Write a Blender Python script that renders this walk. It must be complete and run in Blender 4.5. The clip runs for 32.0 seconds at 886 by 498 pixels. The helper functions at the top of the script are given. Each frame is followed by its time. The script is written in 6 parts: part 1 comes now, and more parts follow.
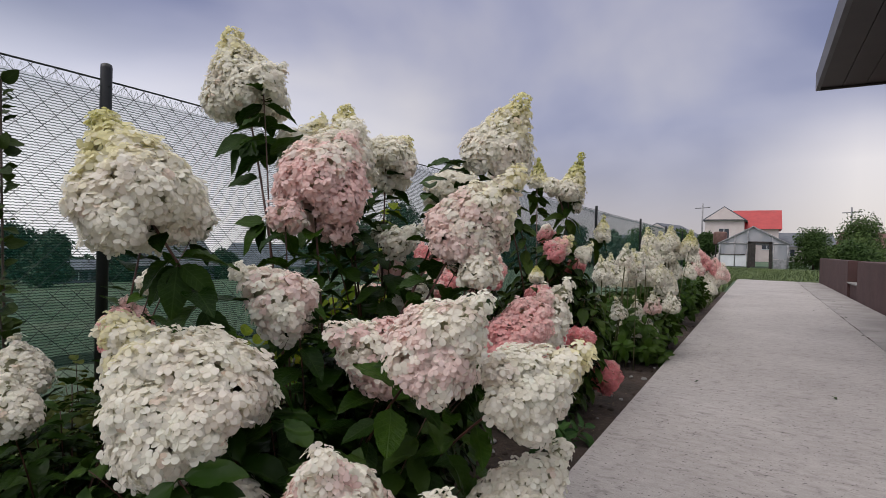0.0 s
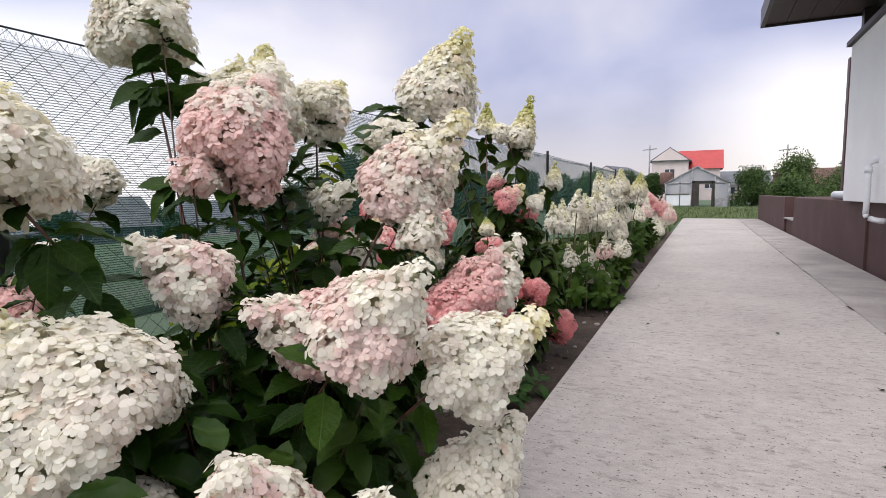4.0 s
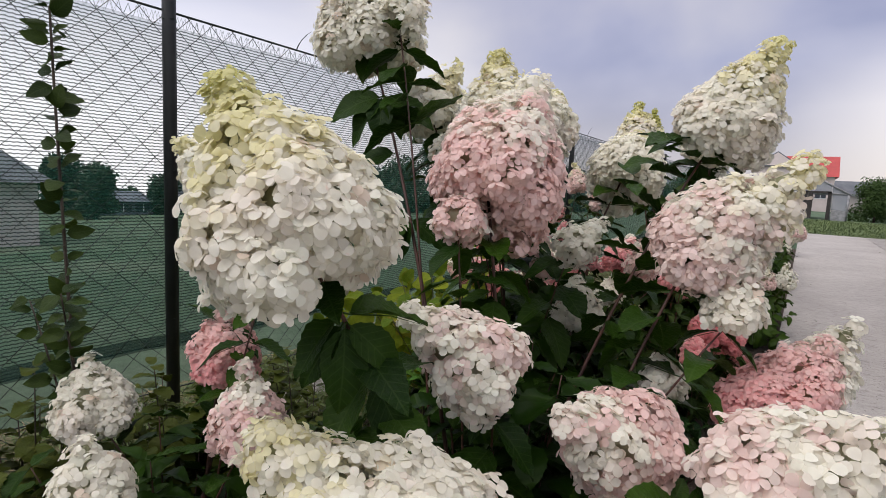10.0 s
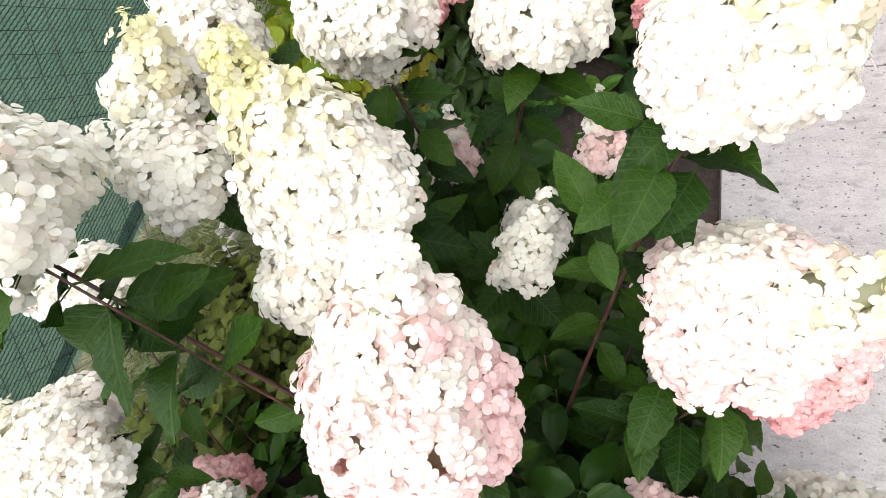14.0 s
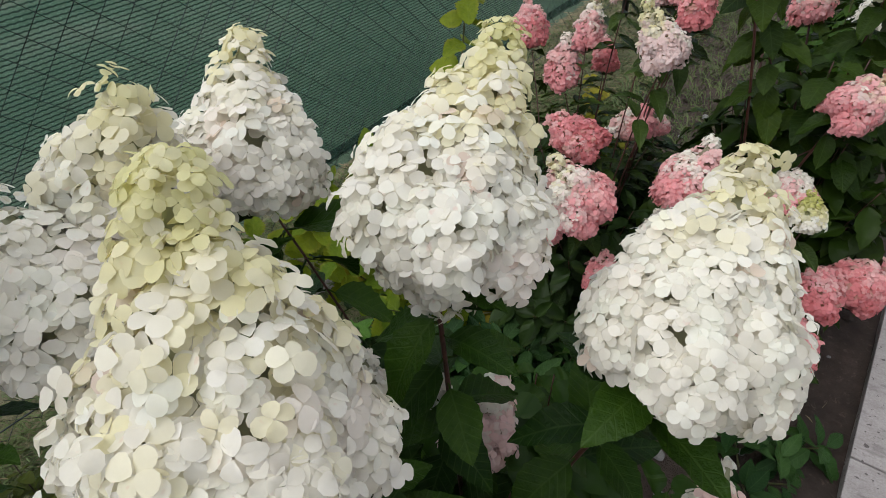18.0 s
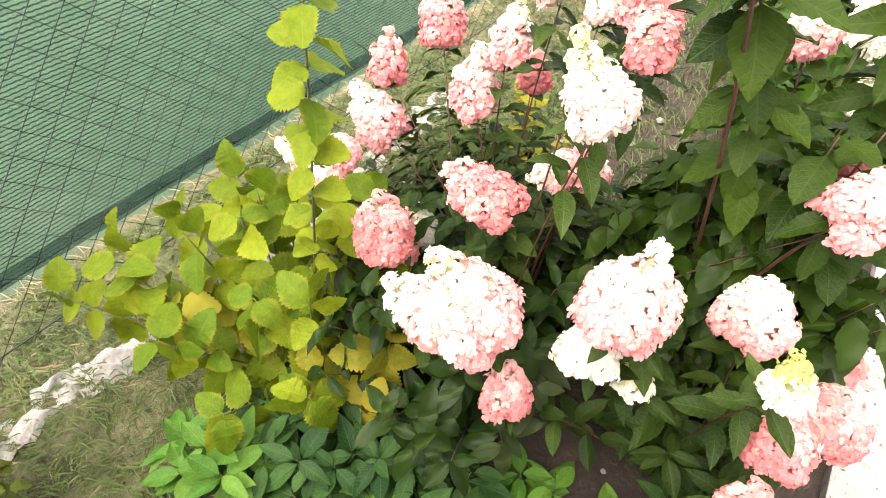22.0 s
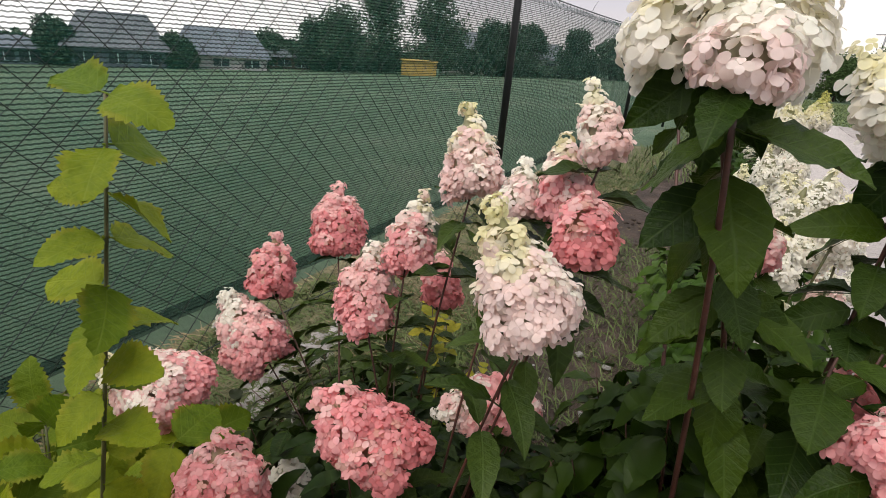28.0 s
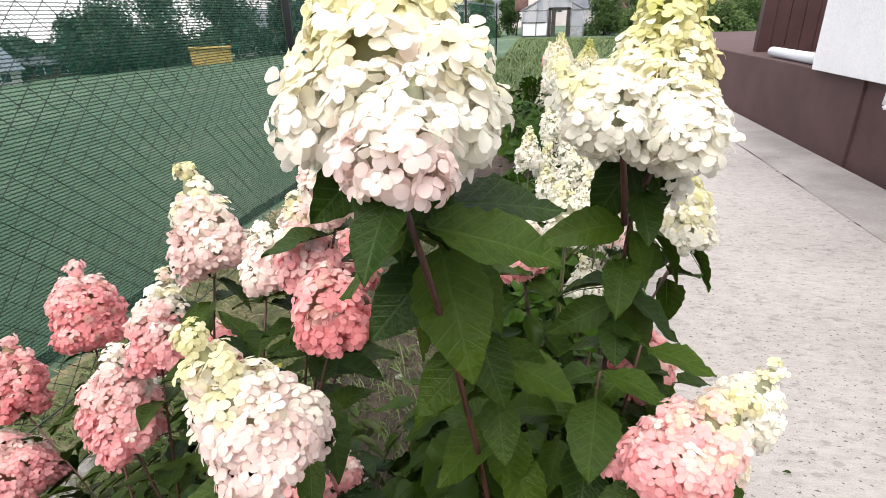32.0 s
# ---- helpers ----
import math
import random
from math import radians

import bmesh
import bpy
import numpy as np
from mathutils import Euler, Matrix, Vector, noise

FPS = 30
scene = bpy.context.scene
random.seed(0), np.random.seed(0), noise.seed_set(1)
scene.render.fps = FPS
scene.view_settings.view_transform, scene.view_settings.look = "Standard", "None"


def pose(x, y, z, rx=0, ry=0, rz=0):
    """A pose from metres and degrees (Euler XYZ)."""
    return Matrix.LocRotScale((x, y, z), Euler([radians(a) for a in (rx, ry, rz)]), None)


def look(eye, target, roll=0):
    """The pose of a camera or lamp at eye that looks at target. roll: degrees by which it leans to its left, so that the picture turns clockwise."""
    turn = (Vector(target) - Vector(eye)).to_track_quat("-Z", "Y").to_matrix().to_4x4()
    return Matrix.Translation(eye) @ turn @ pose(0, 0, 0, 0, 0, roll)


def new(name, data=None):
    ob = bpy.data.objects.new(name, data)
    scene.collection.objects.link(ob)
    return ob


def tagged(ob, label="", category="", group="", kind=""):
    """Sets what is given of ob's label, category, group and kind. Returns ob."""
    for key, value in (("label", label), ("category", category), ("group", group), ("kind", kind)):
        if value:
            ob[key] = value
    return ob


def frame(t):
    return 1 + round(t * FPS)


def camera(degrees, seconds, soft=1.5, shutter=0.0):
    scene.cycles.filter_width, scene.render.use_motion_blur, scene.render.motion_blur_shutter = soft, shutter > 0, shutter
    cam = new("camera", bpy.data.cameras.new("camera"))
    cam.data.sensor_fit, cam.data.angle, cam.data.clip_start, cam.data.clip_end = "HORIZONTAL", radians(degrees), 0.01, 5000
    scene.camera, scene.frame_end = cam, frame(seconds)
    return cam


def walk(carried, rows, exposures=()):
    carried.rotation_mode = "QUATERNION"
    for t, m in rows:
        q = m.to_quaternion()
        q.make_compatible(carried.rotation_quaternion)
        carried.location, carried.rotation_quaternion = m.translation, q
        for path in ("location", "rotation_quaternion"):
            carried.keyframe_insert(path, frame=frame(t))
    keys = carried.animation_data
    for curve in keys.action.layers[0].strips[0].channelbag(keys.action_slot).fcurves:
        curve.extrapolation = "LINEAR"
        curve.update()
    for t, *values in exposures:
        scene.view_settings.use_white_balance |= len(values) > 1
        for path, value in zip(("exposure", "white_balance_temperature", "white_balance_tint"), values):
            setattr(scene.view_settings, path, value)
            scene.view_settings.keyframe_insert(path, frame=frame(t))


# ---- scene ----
cam = camera(78.60, 32.0, soft=0.7)
PATH = [
    (0.0, (0.6583, 0.0000, 0.9177), (0.1526, 0.8627, 0.9109), 1.43),
    (0.5, (0.6691, 0.0175, 0.9262), (0.1909, 0.8939, 0.8682), -2.21),
    (1.0, (0.6724, 0.0244, 0.9280), (0.2096, 0.9087, 0.8658), -2.32),
    (1.5, (0.6857, 0.0346, 0.9320), (0.2451, 0.9291, 0.8554), -2.57),
    (2.0, (0.6781, 0.0371, 0.9272), (0.2368, 0.9301, 0.8393), -2.44),
    (2.5, (0.6568, 0.0705, 0.9229), (0.2089, 0.9595, 0.8276), -2.32),
    (3.0, (0.6441, 0.1102, 0.9207), (0.2199, 1.0091, 0.8118), -1.80),
    (3.5, (0.6281, 0.1327, 0.9309), (0.2028, 1.0321, 0.8301), -0.96),
    (5.5, (0.6012, 0.2145, 0.9569), (0.1612, 1.1072, 0.8591), -0.31),
    (6.0, (0.5641, 0.1393, 0.9902), (0.0719, 1.0065, 0.9148), -1.12),
    (6.5, (0.5059, 0.1129, 1.0139), (-0.0142, 0.9650, 0.9562), -0.85),
    (7.0, (0.3966, 0.1542, 0.9943), (-0.1432, 0.9934, 0.9275), 0.40),
    (7.5, (0.2825, 0.1907, 1.0277), (-0.1982, 1.0511, 0.8585), 1.86),
    (8.0, (0.2330, 0.1725, 1.0270), (-0.2891, 1.0170, 0.9071), 4.48),
    (8.5, (0.2036, 0.1299, 1.0815), (-0.2939, 0.9883, 0.9560), 4.35),
    (9.0, (0.1276, 0.1654, 1.0501), (-0.4519, 0.9777, 0.9841), 6.88),
    (9.5, (0.1043, 0.2073, 1.0685), (-0.4545, 1.0344, 1.0069), 2.72),
    (10.0, (0.0622, 0.1965, 1.0620), (-0.4848, 1.0247, 0.9399), 2.86),
    (10.5, (0.0912, 0.2553, 1.2407), (-0.4087, 1.0934, 1.0222), -0.62),
    (11.0, (0.1247, 0.2949, 1.5125), (-0.3125, 1.1146, 1.1425), -3.36),
    (11.5, (0.0869, 0.3748, 1.6647), (-0.2953, 1.1176, 1.1149), -6.16),
    (12.0, (-0.0079, 0.4428, 1.7724), (-0.3525, 1.1495, 1.1545), -10.11),
    (12.5, (-0.0991, 0.6394, 1.8203), (-0.4719, 1.2581, 1.1287), -16.35),
    (13.0, (-0.1643, 0.8481, 1.8723), (-0.5642, 1.3653, 1.1156), -24.61),
    (13.5, (-0.1714, 1.0205, 1.8416), (-0.5638, 1.4453, 1.0257), -32.40),
    (15.5, (-0.3180, 1.3538, 1.5284), (-0.5726, 1.6904, 0.6219), -31.03),
    (16.0, (-0.3311, 1.3802, 1.5048), (-0.6719, 1.8561, 0.6940), -16.42),
    (16.5, (-0.3525, 1.4102, 1.4989), (-0.7583, 1.9057, 0.7308), -10.83),
    (17.0, (-0.3561, 1.4277, 1.5196), (-0.8208, 1.9414, 0.7983), -8.45),
    (17.5, (-0.3564, 1.4336, 1.5479), (-0.8434, 1.9727, 0.8607), -6.99),
    (18.0, (-0.3372, 1.4292, 1.5864), (-0.8479, 1.9919, 0.9362), -6.91),
    (18.5, (-0.2886, 1.4250, 1.6540), (-0.8313, 2.0025, 1.0440), -7.85),
    (19.0, (-0.2199, 1.4225, 1.7072), (-0.7769, 1.9936, 1.1042), -9.07),
    (19.5, (-0.2084, 1.5240, 1.7548), (-0.7698, 2.0924, 1.1533), -10.73),
    (20.0, (-0.2296, 1.6929, 1.7826), (-0.8217, 2.2272, 1.1794), -11.21),
    (20.5, (-0.2956, 1.8296, 1.7245), (-0.8424, 2.3569, 1.0741), -11.69),
    (21.0, (-0.3485, 1.8815, 1.6711), (-0.8407, 2.4044, 0.9752), -9.46),
    (21.5, (-0.4271, 1.9488, 1.5851), (-0.8858, 2.4991, 0.8874), -4.40),
    (22.0, (-0.5144, 2.0188, 1.5180), (-0.9236, 2.5759, 0.7953), -1.06),
    (22.5, (-0.5808, 2.1139, 1.4570), (-0.9996, 2.6822, 0.7488), 2.89),
    (23.0, (-0.5962, 2.1671, 1.4004), (-1.0767, 2.7857, 0.7787), 4.30),
    (23.5, (-0.6179, 2.1595, 1.3784), (-1.0955, 2.8661, 0.8563), 6.27),
    (24.0, (-0.6119, 2.1775, 1.3541), (-1.0949, 2.9109, 0.8759), 6.21),
    (24.5, (-0.6298, 2.2023, 1.3436), (-1.1102, 2.9438, 0.8752), 5.36),
    (25.0, (-0.6172, 2.2021, 1.3433), (-1.0764, 2.9750, 0.9055), 6.03),
    (25.5, (-0.6107, 2.1476, 1.3269), (-1.0799, 2.9301, 0.9175), 5.91),
    (27.5, (-0.5998, 2.2508, 1.2977), (-1.0335, 3.0529, 0.8872), 5.06),
    (28.0, (-0.6007, 2.2586, 1.3077), (-1.0270, 3.0886, 0.9481), 5.39),
    (28.5, (-0.5974, 2.2776, 1.3161), (-0.9945, 3.1382, 0.9974), 4.86),
    (29.0, (-0.5938, 2.2843, 1.3269), (-0.9706, 3.1617, 1.0299), 3.89),
    (29.5, (-0.5942, 2.2993, 1.3236), (-0.9346, 3.1908, 1.0246), 3.39),
    (30.0, (-0.5886, 2.3201, 1.3238), (-0.8713, 3.2323, 1.0271), 2.22),
    (30.5, (-0.5886, 2.3347, 1.3221), (-0.8188, 3.2615, 1.0252), 1.69),
    (31.0, (-0.5700, 2.3735, 1.3296), (-0.7628, 3.2992, 1.0041), 0.95),
    (31.5, (-0.5420, 2.4071, 1.3671), (-0.7144, 3.3277, 1.0167), -0.83),
    (32.0, (-0.5181, 2.4352, 1.4039), (-0.6772, 3.3391, 1.0067), -1.33),
]
walk(cam, [(t, look(e, g, r)) for t, e, g, r in PATH], exposures=[
    (0.0, -0.20, 6450, 13.0), (1.0, 0.12, 6450, 13.0), (2.0, 0.25, 6450, 13.0), (3.0, 0.42, 6450, 13.0), (3.5, 0.40, 6450, 13.0), (6.0, 0.25, 6350,
    13.0), (7.0, 0.00, 6450, 13.0), (8.0, 0.00, 6450, 13.0), (9.0, 0.00, 6450, 13.0), (11.0, 0.12, 6450, 13.5), (12.0, -0.20, 6200, 14.0), (13.0, 1.00,
    6400, 12.0), (13.5, 1.15, 6360, 11.6), (15.5, 1.00, 6220, 9.9), (16.5, 0.80, 6150, 9.0), (17.0, 0.50, 6150, 9.2), (18.0, 0.12, 6150, 9.8), (19.0,
    0.70, 6250, 10.0), (20.0, 1.28, 6450, 10.0), (21.0, 2.00, 6850, 10.0), (22.0, 2.15, 7150, 10.0), (22.5, 2.10, 7120, 11.0), (23.0, 1.35, 7100,
    12.0), (23.5, 0.20, 7080, 13.0), (24.0, 0.00, 7050, 14.0), (27.5, 0.10, 6800, 13.0), (28.0, 0.45, 6730, 12.0), (29.0, 1.00, 6600, 10.0), (30.0, 1.50,
    6580, 10.0), (31.0, 1.15, 6570, 10.0), (32.0, 1.10, 6550, 10.0)])

# ---- world and light ----
world = bpy.data.worlds.new("overcast_sky")
scene.world = world
world.use_nodes = True
wt = world.node_tree
wt.nodes.clear()


def wn(kind, **values):
    n = wt.nodes.new(kind)
    for key, v in values.items():
        n.inputs[key].default_value = v
    return n


SUN_FROM = Vector((-0.25, -0.62, 0.80)).normalized()
w_out = wn("ShaderNodeOutputWorld")
w_bg = wn("ShaderNodeBackground", Strength=0.115)
w_sky = wn("ShaderNodeTexSky")
w_sky.sky_type = "NISHITA"
w_sky.sun_disc = False
w_sky.sun_elevation = math.asin(SUN_FROM.z)
w_sky.sun_rotation = math.atan2(SUN_FROM.x, SUN_FROM.y)
w_sky.dust_density = 3.0
w_co = wn("ShaderNodeTexCoord")
w_map = wn("ShaderNodeMapping", Scale=(1.0, 1.0, 1.9), Location=(0.6, 0.2, 0.0))
w_noise = wn("ShaderNodeTexNoise", Scale=1.5, Detail=5.0, Roughness=0.45, Distortion=0.3)
w_ramp = wn("ShaderNodeValToRGB")
r = w_ramp.color_ramp
r.elements[0].position, r.elements[0].color = 0.38, (1.7, 1.95, 3.3, 1)
r.elements[1].position, r.elements[1].color = 0.76, (6.9, 6.6, 6.6, 1)
e = r.elements.new(0.48)
e.color = (2.6, 2.8, 4.3, 1)
e = r.elements.new(0.58)
e.color = (4.0, 4.1, 5.4, 1)
w_sep = wn("ShaderNodeSeparateXYZ")
w_low = wn("ShaderNodeMapRange")
w_low.inputs["From Min"].default_value, w_low.inputs["From Max"].default_value = 0.21, -0.02
w_hmix = wn("ShaderNodeMixRGB", Color2=(8.2, 7.5, 6.8, 1))
w_cmix = wn("ShaderNodeMixRGB", Fac=0.82)
w_side = wn("ShaderNodeMapRange")
w_side.inputs["From Min"].default_value, w_side.inputs["From Max"].default_value = -0.45, -0.97
w_side.inputs["To Max"].default_value = 0.95
w_bh = wn("ShaderNodeMapRange")
w_bh.inputs["From Min"].default_value, w_bh.inputs["From Max"].default_value = 0.37, 0.08
w_bm = wn("ShaderNodeMath")
w_bm.operation = "MULTIPLY"
w_bank = wn("ShaderNodeMixRGB", Color2=(15.0, 15.0, 15.2, 1))
w_top = wn("ShaderNodeMapRange")
w_top.inputs["From Min"].default_value, w_top.inputs["From Max"].default_value = 0.48, 0.80
w_zen = wn("ShaderNodeMixRGB", Color2=(13.5, 13.3, 13.1, 1))
w_cx = wn("ShaderNodeMapRange")
w_cx.inputs["From Min"].default_value, w_cx.inputs["From Max"].default_value = -0.06, 0.12
w_cz = wn("ShaderNodeMapRange")
w_cz.inputs["From Min"].default_value, w_cz.inputs["From Max"].default_value = 0.25, 0.14
w_cm = wn("ShaderNodeMath")
w_cm.operation = "MULTIPLY"
w_cloud = wn("ShaderNodeMixRGB", Color2=(9.2, 8.8, 8.8, 1))
w_pow = wn("ShaderNodeMath")
w_pow.operation = "MULTIPLY"
w_pow.inputs[1].default_value = 0.75
for a, b in ((w_co.outputs["Generated"], w_map.inputs["Vector"]), (w_map.outputs["Vector"], w_noise.inputs["Vector"]),
             (w_noise.outputs["Fac"], w_ramp.inputs["Fac"]), (w_co.outputs["Generated"], w_sep.inputs[0]),
             (w_sep.outputs["Z"], w_low.inputs["Value"]), (w_low.outputs[0], w_pow.inputs[0]), (w_pow.outputs[0], w_hmix.inputs["Fac"]),
             (w_hmix.outputs["Color"], w_bank.inputs["Color1"]), (w_sep.outputs["X"], w_side.inputs["Value"]), (w_side.outputs[0], w_bm.inputs[0]), (w_sep.outputs["Z"], w_bh.inputs["Value"]), (w_bh.outputs[0], w_bm.inputs[1]), (w_bm.outputs[0], w_bank.inputs["Fac"]), (w_ramp.outputs["Color"], w_zen.inputs["Color1"]), (w_sep.outputs["Z"], w_top.inputs["Value"]), (w_top.outputs[0], w_zen.inputs["Fac"]), (w_zen.outputs["Color"], w_cloud.inputs["Color1"]), (w_sep.outputs["X"], w_cx.inputs["Value"]), (w_cx.outputs[0], w_cm.inputs[0]), (w_sep.outputs["Z"], w_cz.inputs["Value"]), (w_cz.outputs[0], w_cm.inputs[1]), (w_cm.outputs[0], w_cloud.inputs["Fac"]), (w_cloud.outputs["Color"], w_hmix.inputs["Color1"]), (w_sky.outputs["Color"], w_cmix.inputs["Color1"]),
             (w_bank.outputs["Color"], w_cmix.inputs["Color2"]), (w_cmix.outputs["Color"], w_bg.inputs["Color"]),
             (w_bg.outputs[0], w_out.inputs["Surface"])):
    wt.links.new(a, b)

sun = new("sun", bpy.data.lights.new("sun", "SUN"))
sun.data.energy = 1.4
sun.data.angle = radians(50)
sun.data.color = (1.0, 0.965, 0.91)
sun.matrix_world = look(SUN_FROM * 30, (0, 0, 0))


# ---- materials ----
class Nodes:
    """A small writer of node materials."""

    def __init__(self, name):
        self.m = bpy.data.materials.new(name)
        self.m.use_nodes = True
        self.t = self.m.node_tree
        self.b = self.t.nodes["Principled BSDF"]
        self.o = self.t.nodes["Material Output"]

    def n(self, kind, op="", **values):
        n = self.t.nodes.new(kind)
        if op:
            n.operation = op
        for key, v in values.items():
            n.inputs[int(key[1:]) if key[0] == "i" and key[1:].isdigit() else key.replace("_", " ")].default_value = v
        return n

    def link(self, a, b):
        self.t.links.new(a, b)

    def coords(self, kind="Object"):
        return self.n("ShaderNodeTexCoord").outputs[kind]

    def noise(self, co, scale, detail=5.0, rough=0.6, distort=0.0):
        n = self.n("ShaderNodeTexNoise", Scale=scale, Detail=detail, Roughness=rough, Distortion=distort)
        self.link(co, n.inputs["Vector"])
        return n.outputs["Fac"]

    def ramp(self, fac, *stops):
        n = self.n("ShaderNodeValToRGB")
        el = n.color_ramp.elements
        el[0].position, el[0].color = stops[0][0], (*stops[0][1], 1)
        el[1].position, el[1].color = stops[-1][0], (*stops[-1][1], 1)
        for p, c in stops[1:-1]:
            el.new(p).color = (*c, 1)
        self.link(fac, n.inputs["Fac"])
        return n.outputs["Color"]

    def mix(self, fac, a, b, kind="MIX"):
        n = self.n("ShaderNodeMixRGB")
        n.blend_type = kind
        for v, s in ((fac, n.inputs["Fac"]), (a, n.inputs["Color1"]), (b, n.inputs["Color2"])):
            if isinstance(v, bpy.types.NodeSocket):
                self.link(v, s)
            elif isinstance(v, tuple):
                s.default_value = (*v, 1)
            else:
                s.default_value = v
        return n.outputs["Color"]

    def math(self, op, a, b=0.0):
        n = self.n("ShaderNodeMath", op)
        for v, s in ((a, n.inputs[0]), (b, n.inputs[1])):
            if isinstance(v, bpy.types.NodeSocket):
                self.link(v, s)
            else:
                s.default_value = v
        return n.outputs[0]

    def bump(self, height, strength=0.3, distance=0.01):
        n = self.n("ShaderNodeBump", Strength=strength, Distance=distance)
        self.link(height, n.inputs["Height"])
        self.link(n.outputs[0], self.b.inputs["Normal"])
        return n.outputs[0]

    def done(self, color=None, rough=0.6, metal=0.0):
        if color is not None:
            if isinstance(color, tuple):
                self.b.inputs["Base Color"].default_value = (*color, 1)
            else:
                self.link(color, self.b.inputs["Base Color"])
        if isinstance(rough, float):
            self.b.inputs["Roughness"].default_value = rough
        else:
            self.link(rough, self.b.inputs["Roughness"])
        self.b.inputs["Metallic"].default_value = metal
        return self.m

    def thin(self, color, share):
        """Lets a share of the light through, as a petal or a leaf does."""
        tr = self.n("ShaderNodeBsdfTranslucent")
        mx = self.n("ShaderNodeMixShader", Fac=share)
        self.link(color, tr.inputs["Color"])
        self.link(self.b.outputs[0], mx.inputs[1])
        self.link(tr.outputs[0], mx.inputs[2])
        self.link(mx.outputs[0], self.o.inputs["Surface"])


def petal_material():
    k = Nodes("petal")
    at = k.n("ShaderNodeAttribute")
    at.attribute_name = "tint"
    info = k.n("ShaderNodeObjectInfo")
    geo = k.n("ShaderNodeNewGeometry")
    base = k.mix(1.0, at.outputs["Color"], info.outputs["Color"], "MULTIPLY")
    co = k.coords()
    fine = k.noise(co, 160.0, 3.0, 0.6)
    spots = k.ramp(k.noise(co, 95.0, 2.0, 0.4), (0.70, (1, 1, 1)), (0.78, (0.93, 0.74, 0.72)))
    base = k.mix(0.5, base, spots, "MULTIPLY")
    vary = k.ramp(geo.outputs["Random Per Island"], (0.0, (0.93, 0.92, 0.88)), (1.0, (1.06, 1.06, 1.05)))
    base = k.mix(1.0, base, vary, "MULTIPLY")
    base = k.mix(0.12, base, k.ramp(fine, (0.3, (0.7, 0.68, 0.6)), (0.7, (1, 1, 1))), "MULTIPLY")
    k.bump(fine, 0.12, 0.002)
    k.done(base, 0.62)
    k.b.inputs["Specular IOR Level"].default_value = 0.25
    k.thin(base, 0.48)
    return k.m


def leaf_material(name, dark, light, edge, rough=0.42, vein=(0.10, 0.16, 0.045), pairs=8.0, share=0.16):
    """Leaf skin: midrib and side veins run along the leaf's own length (y) and width (x)."""
    k = Nodes(name)
    co = k.coords()
    sp = k.n("ShaderNodeSeparateXYZ")
    k.link(co, sp.inputs[0])
    ax = k.math("ABSOLUTE", sp.outputs["X"])
    run = k.math("SUBTRACT", sp.outputs["Y"], k.math("MULTIPLY", ax, 0.85))
    wave = k.math("ABSOLUTE", k.math("SUBTRACT", k.math("FRACT", k.math("MULTIPLY", run, pairs)), 0.5))
    side = k.ramp(wave, (0.0, (1, 1, 1)), (0.10, (0, 0, 0)))
    mid = k.ramp(ax, (0.006, (1, 1, 1)), (0.016, (0, 0, 0)))
    veins = k.mix(1.0, side, mid, "LIGHTEN")
    info = k.n("ShaderNodeObjectInfo")
    base = k.mix(info.outputs["Random"], dark, light)
    blotch = k.ramp(k.noise(co, 4.0, 4.0, 0.6), (0.35, (0.72, 0.78, 0.7)), (0.7, (1.12, 1.08, 1.0)))
    base = k.mix(1.0, base, blotch, "MULTIPLY")
    rim = k.ramp(k.math("ADD", ax, k.math("MULTIPLY", k.noise(co, 9.0, 2.0), 0.1)), (0.30, (0, 0, 0)), (0.40, (1, 1, 1)))
    base = k.mix(k.mix(1.0, rim, (0.35, 0.35, 0.35), "MULTIPLY"), base, edge)
    base = k.mix(k.mix(1.0, veins, (0.17, 0.17, 0.17), "MULTIPLY"), base, vein)
    puff = k.math("SUBTRACT", k.noise(co, 14.0, 3.0, 0.5), k.n("ShaderNodeRGBToBW").outputs[0])
    bw = puff.node.inputs[1].links[0].from_node
    k.link(veins, bw.inputs[0])
    k.bump(puff, 0.22, 0.04)
    k.done(base, rough)
    k.b.inputs["Specular IOR Level"].default_value = 0.13
    k.thin(base, share)
    return k.m


def plain(name, a, b, scale, rough=0.6, bump=0.3, dist=0.01, metal=0.0, fine=0.0, kind="Object"):
    """Two tones in patches, with grain and relief."""
    k = Nodes(name)
    co = k.coords(kind)
    big = k.noise(co, scale, 6.0, 0.62)
    c = k.ramp(big, (0.33, a), (0.68, b))
    if fine:
        c = k.mix(0.35, c, k.ramp(k.noise(co, fine, 4.0, 0.7), (0.35, (0.55, 0.55, 0.55)), (0.65, (1.15, 1.15, 1.15))), "MULTIPLY")
    k.bump(k.noise(co, fine or scale * 6, 5.0, 0.65), bump, dist)
    return k.done(c, rough, metal)


